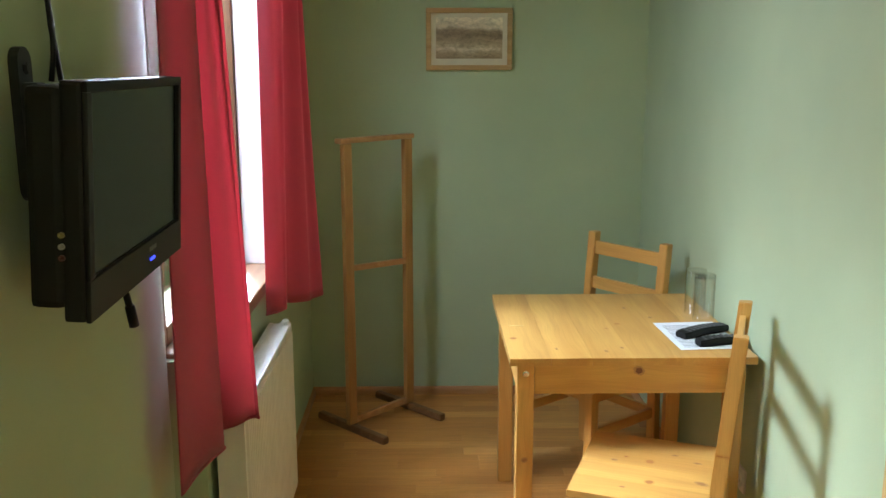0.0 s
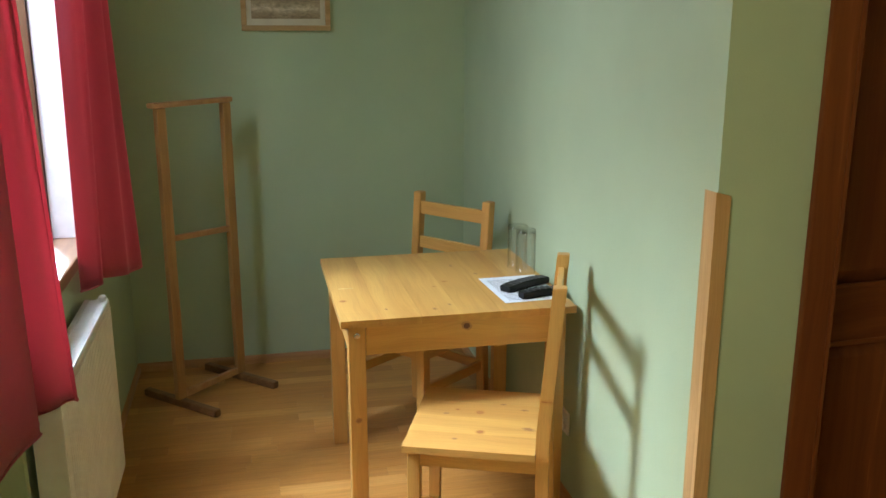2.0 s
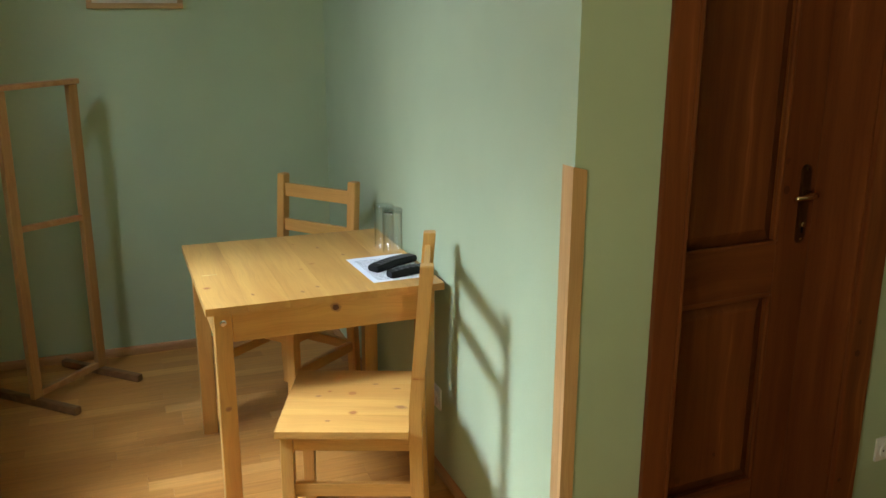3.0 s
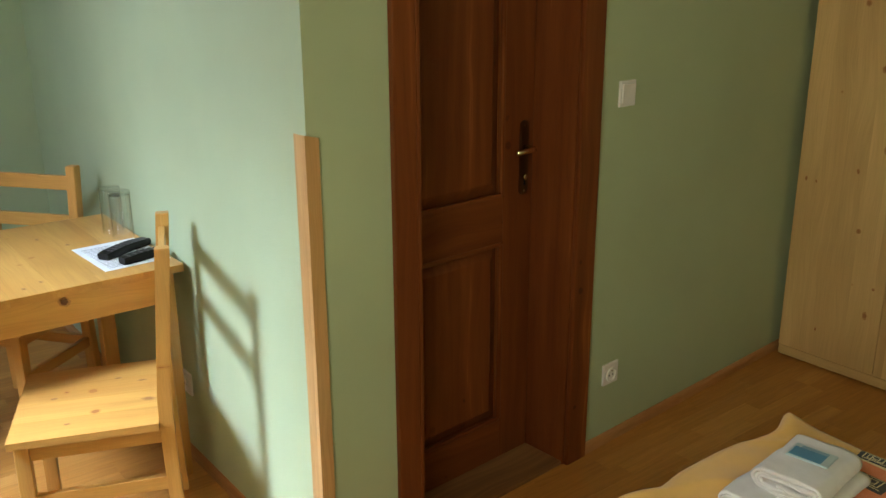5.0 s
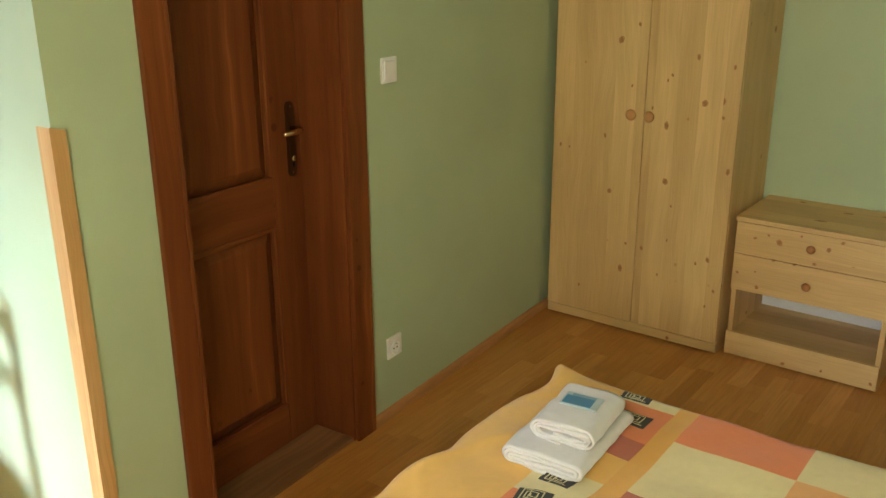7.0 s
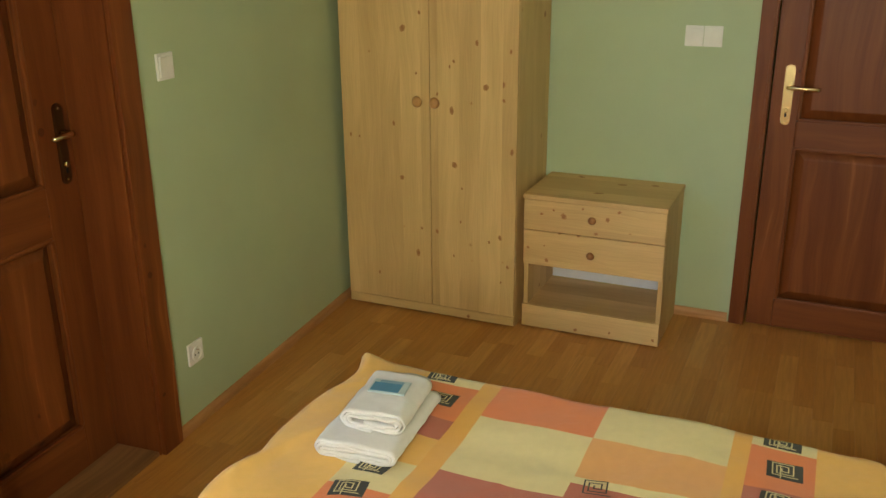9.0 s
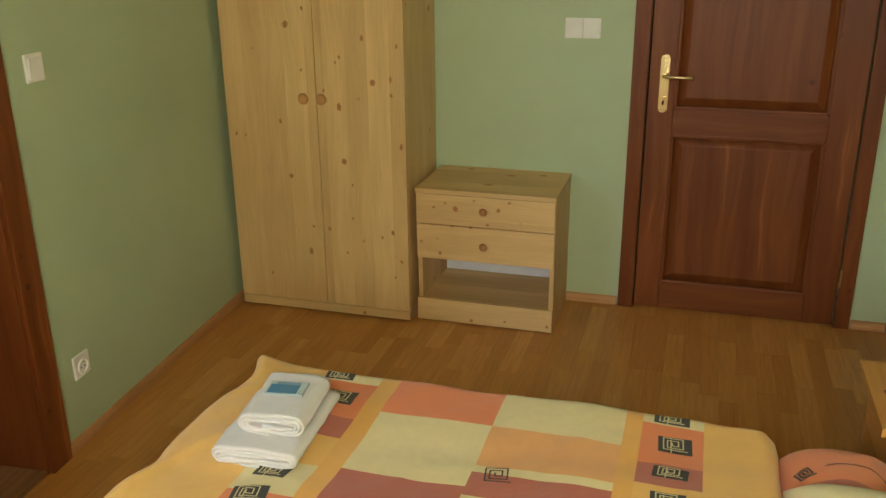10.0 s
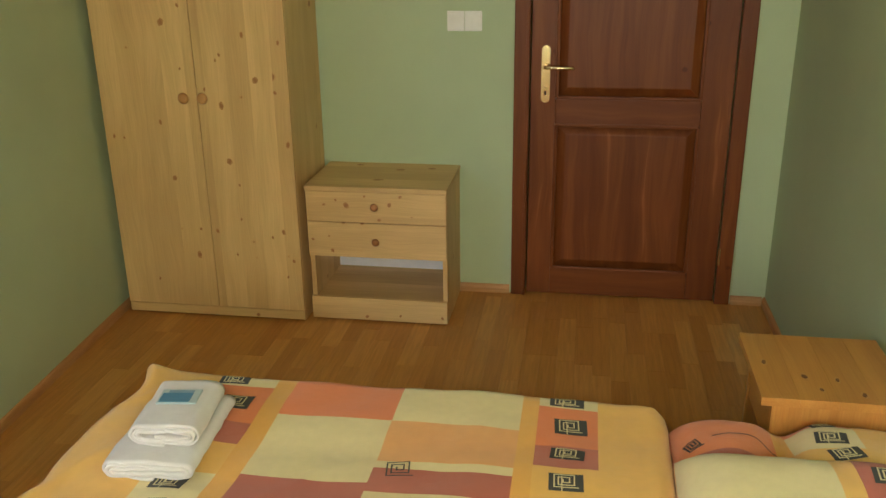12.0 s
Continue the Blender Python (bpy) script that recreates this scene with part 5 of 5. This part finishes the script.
# ---- pillows ----
def pillow(cx, cy, w, l, h, turn, tilt, stripes, label, seed, lean=0.0, dent=0.0):
    """A plump cushion, w across the bed and l along it."""
    t = thing("pillow", Matrix.Translation((cx, cy, 0)) @ pose(0, 0, 0, 0, 0, turn), label, "pillow", "pillows at the head of the bed")
    n = 40
    def top(u, v):
        a, b = abs(2 * u / w), abs(2 * v / l)
        e = max(0.0, (1 - a ** 5)) ** 0.5 * max(0.0, (1 - b ** 6)) ** 0.5
        e -= dent * math.exp(-((v - 0.045 + 0.25 * (u - 0.2)) / 0.045) ** 2) * soft((u + 0.05) / 0.2) * e
        return 0.415 + h * e + tilt * (v / l + 0.5) + lean * (u / w + 0.5) + 0.010 * noise.noise((u * 6 + seed, v * 6, 0.0)) * e + 0.006 * noise.noise((u * 15 + seed, v * 13, 3.0)) * e
    bm = bmesh.new()
    g = []
    for i in range(n + 1):
        row = []
        for j in range(n + 1):
            u, v = w * (i / n - 0.5), l * (j / n - 0.5)
            k = 1 - 0.05 * (1 - (abs(2 * v / l)) ** 2) * (1 if abs(2 * u / w) > 0.9 else 0)
            row.append(bm.verts.new((u * k, v, top(u, v))))
        g.append(row)
    for i in range(n):
        for j in range(n):
            f = bm.faces.new((g[i][j], g[i + 1][j], g[i + 1][j + 1], g[i][j + 1]))
            f.smooth = True
            f.material_index = names.index(stripes(w * ((i + 0.5) / n - 0.5), l * ((j + 0.5) / n - 0.5)))
    lo = [[bm.verts.new((v.co.x, v.co.y, 0.413 + tilt * (v.co.y / l + 0.5) * 0.6 + lean * (v.co.x / w + 0.5) * 0.8)) for v in row] for row in (g[0], g[-1], [r[0] for r in g], [r[-1] for r in g])]
    for row, lw in zip((g[0], g[-1], [r[0] for r in g], [r[-1] for r in g]), lo):
        for k in range(n):
            f = bm.faces.new((row[k], row[k + 1], lw[k + 1], lw[k]))
            f.material_index = names.index("yellow")
    cv = part("pillow_case", bm, [PATCH[k] for k in names], t)
    return t, cv, top


def far_stripes(u, v):
    if v > 0.055:
        return "orange" if u > 0.095 else "terracotta" if u > 0.0 else "cream"
    if v > 0.022:
        return "gold"
    if v > -0.120:
        return "orange" if u > 0.235 else "cream" if u > 0.12 else "yellow" if u > 0.05 else "terracotta"
    return "yellow"


def near_stripes(u, v):
    if v > -0.010:
        return "cream" if u > -0.05 else "terracotta" if u > -0.18 else "peach"
    if v > -0.055:
        return "yellow"
    if v > -0.200:
        return "terracotta" if u > 0.10 else "cream" if u > -0.10 else "orange"
    return "yellow"


t1, cv1, top1 = pillow(1.700, -0.565, 0.62, 0.58, 0.118, 0, 0.0, far_stripes, "plump patchwork pillow in yellow, orange and terracotta", 2.0, 0.0, 0.42)
for u, v, w, l, turn in ((0.245, -0.050, 0.045, 0.055, 8), (0.170, -0.055, 0.050, 0.068, -6), (0.100, -0.070, 0.045, 0.070, 14), (0.035, -0.085, 0.055, 0.070, -5)):
    motif(cv1, top1, u, v, w, l, turn)
motif(cv1, top1, 0.130, 0.245, 0.045, 0.045, 20, dark=False)
bm = bmesh.new()
for k in range(20):
    edge = []
    for q in (k / 20, (k + 1) / 20):
        v = 0.205 - 0.145 * q
        u = 0.150 + 0.018 * math.sin(3.0 * q)
        edge.append([Vector((u + d, v, top1(u + d, v) + 0.0016)) for d in (-0.0018, 0.0018)])
    bm.faces.new([bm.verts.new(p) for p in (edge[0][0], edge[1][0], edge[1][1], edge[0][1])])
part("printed_line", bm, MOTIF_DARK, cv1)
t2, cv2, top2 = pillow(1.440, -0.565, 0.70, 0.58, 0.098, 0, 0.0, near_stripes, "cream and terracotta patchwork pillow overlapping its neighbour", 7.0, 0.07)
for u, v, w, l, turn in ((0.235, -0.120, 0.055, 0.072, -5), (0.140, -0.120, 0.055, 0.070, 6), (0.040, -0.125, 0.055, 0.070, 0)):
    motif(cv2, top2, u, v, w, l, turn)


# ---- towels ----
def towel(m, w, l, layers, thick, label):
    """A folded towel: stacked layers joined by round folds; the open spiral shows at the -x end."""
    t = thing("towel", m, label, "towel", "folded towels on the bed")
    h = layers * thick
    # section in y-z: one band wound flat round itself
    def stadium(f, r, a):
        p = f * (4 * a + 2 * math.pi * r)
        if p < 2 * a:
            return (a - p, r)
        if p < 2 * a + math.pi * r:
            g = (p - 2 * a) / r
            return (-a - r * math.sin(g), r * math.cos(g))
        if p < 4 * a + math.pi * r:
            return (-a + p - 2 * a - math.pi * r, -r)
        g = (p - 4 * a - math.pi * r) / r
        return (a + r * math.sin(g), -r * math.cos(g))

    mid = []
    turns = layers / 2.0 + 0.15
    r0 = h / 2 - thick * 0.4
    steps = int(64 * turns)
    for k in range(steps + 1):
        q = turns * k / steps
        py, pz = stadium((0.66 + q) % 1.0, r0 * (1 - 0.80 * q / turns), (w / 2 - h / 2) * (1 - 0.12 * q / turns))
        puff = 1.0 + 0.16 * math.cos(math.pi * py / w) - 0.08 + 0.06 * math.sin(7 * py / w + 3 * q)
        mid.append(Vector((py, h / 2 + pz * puff + 0.0012 * math.sin(k * 0.35 + w * 40))))
    bm = bmesh.new()
    nl = 26
    outer = []
    for side in (0.5, -0.5):
        rows = []
        for q in range(nl + 1):
            x = -l / 2 + l * q / nl
            row = []
            for k, p in enumerate(mid):
                d = (mid[min(k + 1, steps)] - mid[max(k - 1, 0)]).normalized()
                nrm = Vector((d.y, -d.x))
                pp = p + nrm * thick * 0.40 * side * 2
                wob = 0.003 * noise.noise((x * 22, pp.x * 20, pp.y * 40 + side))
                endw = 0.011 * noise.noise((k * 0.09, 0.3, w * 9)) if q in (0, nl) else 0
                row.append(bm.verts.new((x + endw, pp.x + wob, max(0.0005, pp.y + wob))))
            rows.append(row)
        for q in range(nl):
            for k in range(steps):
                bm.faces.new((rows[q][k], rows[q + 1][k], rows[q + 1][k + 1], rows[q][k + 1]))
        outer.append(rows)
    for q in (0, nl):
        for k in range(steps):
            bm.faces.new((outer[0][q][k], outer[0][q][k + 1], outer[1][q][k + 1], outer[1][q][k]))
    for k in (0, steps):
        for q in range(nl):
            bm.faces.new((outer[0][q][k], outer[0][q + 1][k], outer[1][q + 1][k], outer[1][q][k]))
    part("terry_roll", bm, TERRY, t, smooth=True)
    part("terry_core", box((-l / 2 + 0.02, -w / 2 + 0.025, h * 0.25), (l / 2 - 0.02, w / 2 - 0.025, h * 0.75), 0.008), TERRY, t)
    return t


towel(pose(1.722, 0.874, 0.482, 0, 0, 4), 0.218, 0.305, 5, 0.0090, "large white terry towel folded in layers on the duvet")
towel(pose(1.738, 0.860, 0.5265, 0, 0, 6), 0.170, 0.205, 6, 0.0090, "small white terry towel rolled flat on the larger one")
sachet = thing("soap_sachet", pose(1.756, 0.864, 0.5815, 0, 0, 8), "small blue and white soap sachet on the towels", "sachet")
SACHET_BLUE = plain("printed_blue_film", (0.07, 0.22, 0.34), 0.25)
SACHET_PALE = plain("pale_blue_film", (0.36, 0.46, 0.45), 0.3)
part("wrapper", box((-0.032, -0.047, 0), (0.032, 0.047, 0.0045), 0.002), SACHET_PALE, sachet)
part("printed_band", box((0.014, -0.030, 0.0042), (0.026, 0.030, 0.0050), 0.0004), plain("printed_sky_film", (0.20, 0.34, 0.42), 0.25), sachet)
part("printed_band", box((-0.028, -0.030, 0.0042), (0.014, 0.042, 0.0052), 0.0004), SACHET_BLUE, sachet)

# ---- outside the window ----
HAZE, _n, _l, _b = material("overcast_sky", 1.0, 0, (0.8, 0.8, 0.8))
_b.inputs["Emission Color"].default_value = (0.90, 0.96, 0.97, 1)
_b.inputs["Emission Strength"].default_value = 3.0
structure("backdrop", box((-40.2, -60, -3.4), (-40, 120, 40)), HAZE, "bright white sky beyond the yard")
structure("ground", box((-70, -60, -3.6), (-1.2, 60, -3.5)), plain("mown_grass", (0.07, 0.11, 0.03), 0.9), "green ground outside")
house = thing("house", Matrix.Translation((-11.0, 9.0, -3.5)), "brick house across the yard seen through the window", "house")
part("wall", box((-6, -4, 0), (0, 5, 5.2)), plain("red_brick", (0.34, 0.10, 0.06), 0.85), house)
bm = prisms(([(-6.4, -4.4), (0.4, -4.4), (0.4, 5.4), (-6.4, 5.4)], 5.2, 8.2))
for v in bm.verts:
    if v.co.z > 6:
        v.co.x = -3.0
part("roof", bm, plain("clay_tiles", (0.30, 0.11, 0.06), 0.8), house)
for y in (-2.5, 0.5, 3.0):
    part("window", box((-0.05, y - 0.5, 2.9), (0.03, y + 0.5, 4.4), 0.01), WHITE_PLASTIC, house)

# ---- floor strips, boards running east-west ----
SW, GAP = 0.0685, 0.0003
srng = random.Random(11)
shared = {}
count = 0


def stave_mesh(length):
    key = round(length, 2)
    if key not in shared:
        b = bmesh.new()
        w, c = SW - GAP, 0.0006
        lo = [b.verts.new(p) for p in ((0, 0, -0.006), (key - GAP, 0, -0.006), (key - GAP, w, -0.006), (0, w, -0.006))]
        md = [b.verts.new(p) for p in ((0, 0, -c * 0.5), (key - GAP, 0, -c * 0.5), (key - GAP, w, -c * 0.5), (0, w, -c * 0.5))]
        hi = [b.verts.new(p) for p in ((c, c, 0), (key - GAP - c, c, 0), (key - GAP - c, w - c, 0), (c, w - c, 0))]
        for p, q in ((lo, md), (md, hi)):
            for k in range(4):
                j = (k + 1) % 4
                b.faces.new((p[k], p[j], q[j], q[k]))
        b.faces.new(hi)
        me = bpy.data.meshes.new("stave")
        b.to_mesh(me)
        b.free()
        me.materials.append(FLOOR)
        shared[key] = me
    return shared[key]


rest_v, rest_f = [], []
rows_n = int((ALCOVE_N - SOUTH) / SW) + 1
for r in range(rows_n):
    y = SOUTH + r * SW
    xe = ALCOVE_E + 0.1 if y > 2.02 else EAST + 0.10
    x = WEST - 0.05 - srng.choice((0.0, 0.1, 0.2, 0.3))
    while x < xe:
        ln = srng.choice((0.34, 0.40, 0.46, 0.52))
        ln = round(min(ln, xe + 0.02 - x), 2)
        if ln < 0.04:
            break
        seen = (y > 1.75 and x + ln < 1.2 and y > 2.4) or (x > 1.95 and y > -0.6)
        if seen and count < 300:
            ob = new("stave", stave_mesh(ln))
            ob.location = (x, y, 0)
            ob.parent = floor
            count += 1
        else:
            me = stave_mesh(ln)
            base = len(rest_v)
            rest_v += [(v.co.x + x, v.co.y + y, v.co.z) for v in me.vertices]
            rest_f += [tuple(k + base for k in p.vertices) for p in me.polygons]
        x += ln
me = bpy.data.meshes.new("stave_field")
me.from_pydata(rest_v, [], rest_f)
me.materials.append(FLOOR)
field = new("stave_field", me)
field.parent = floor
tagged(field, "wood strips under the bed and along the walls", kind="stuff")
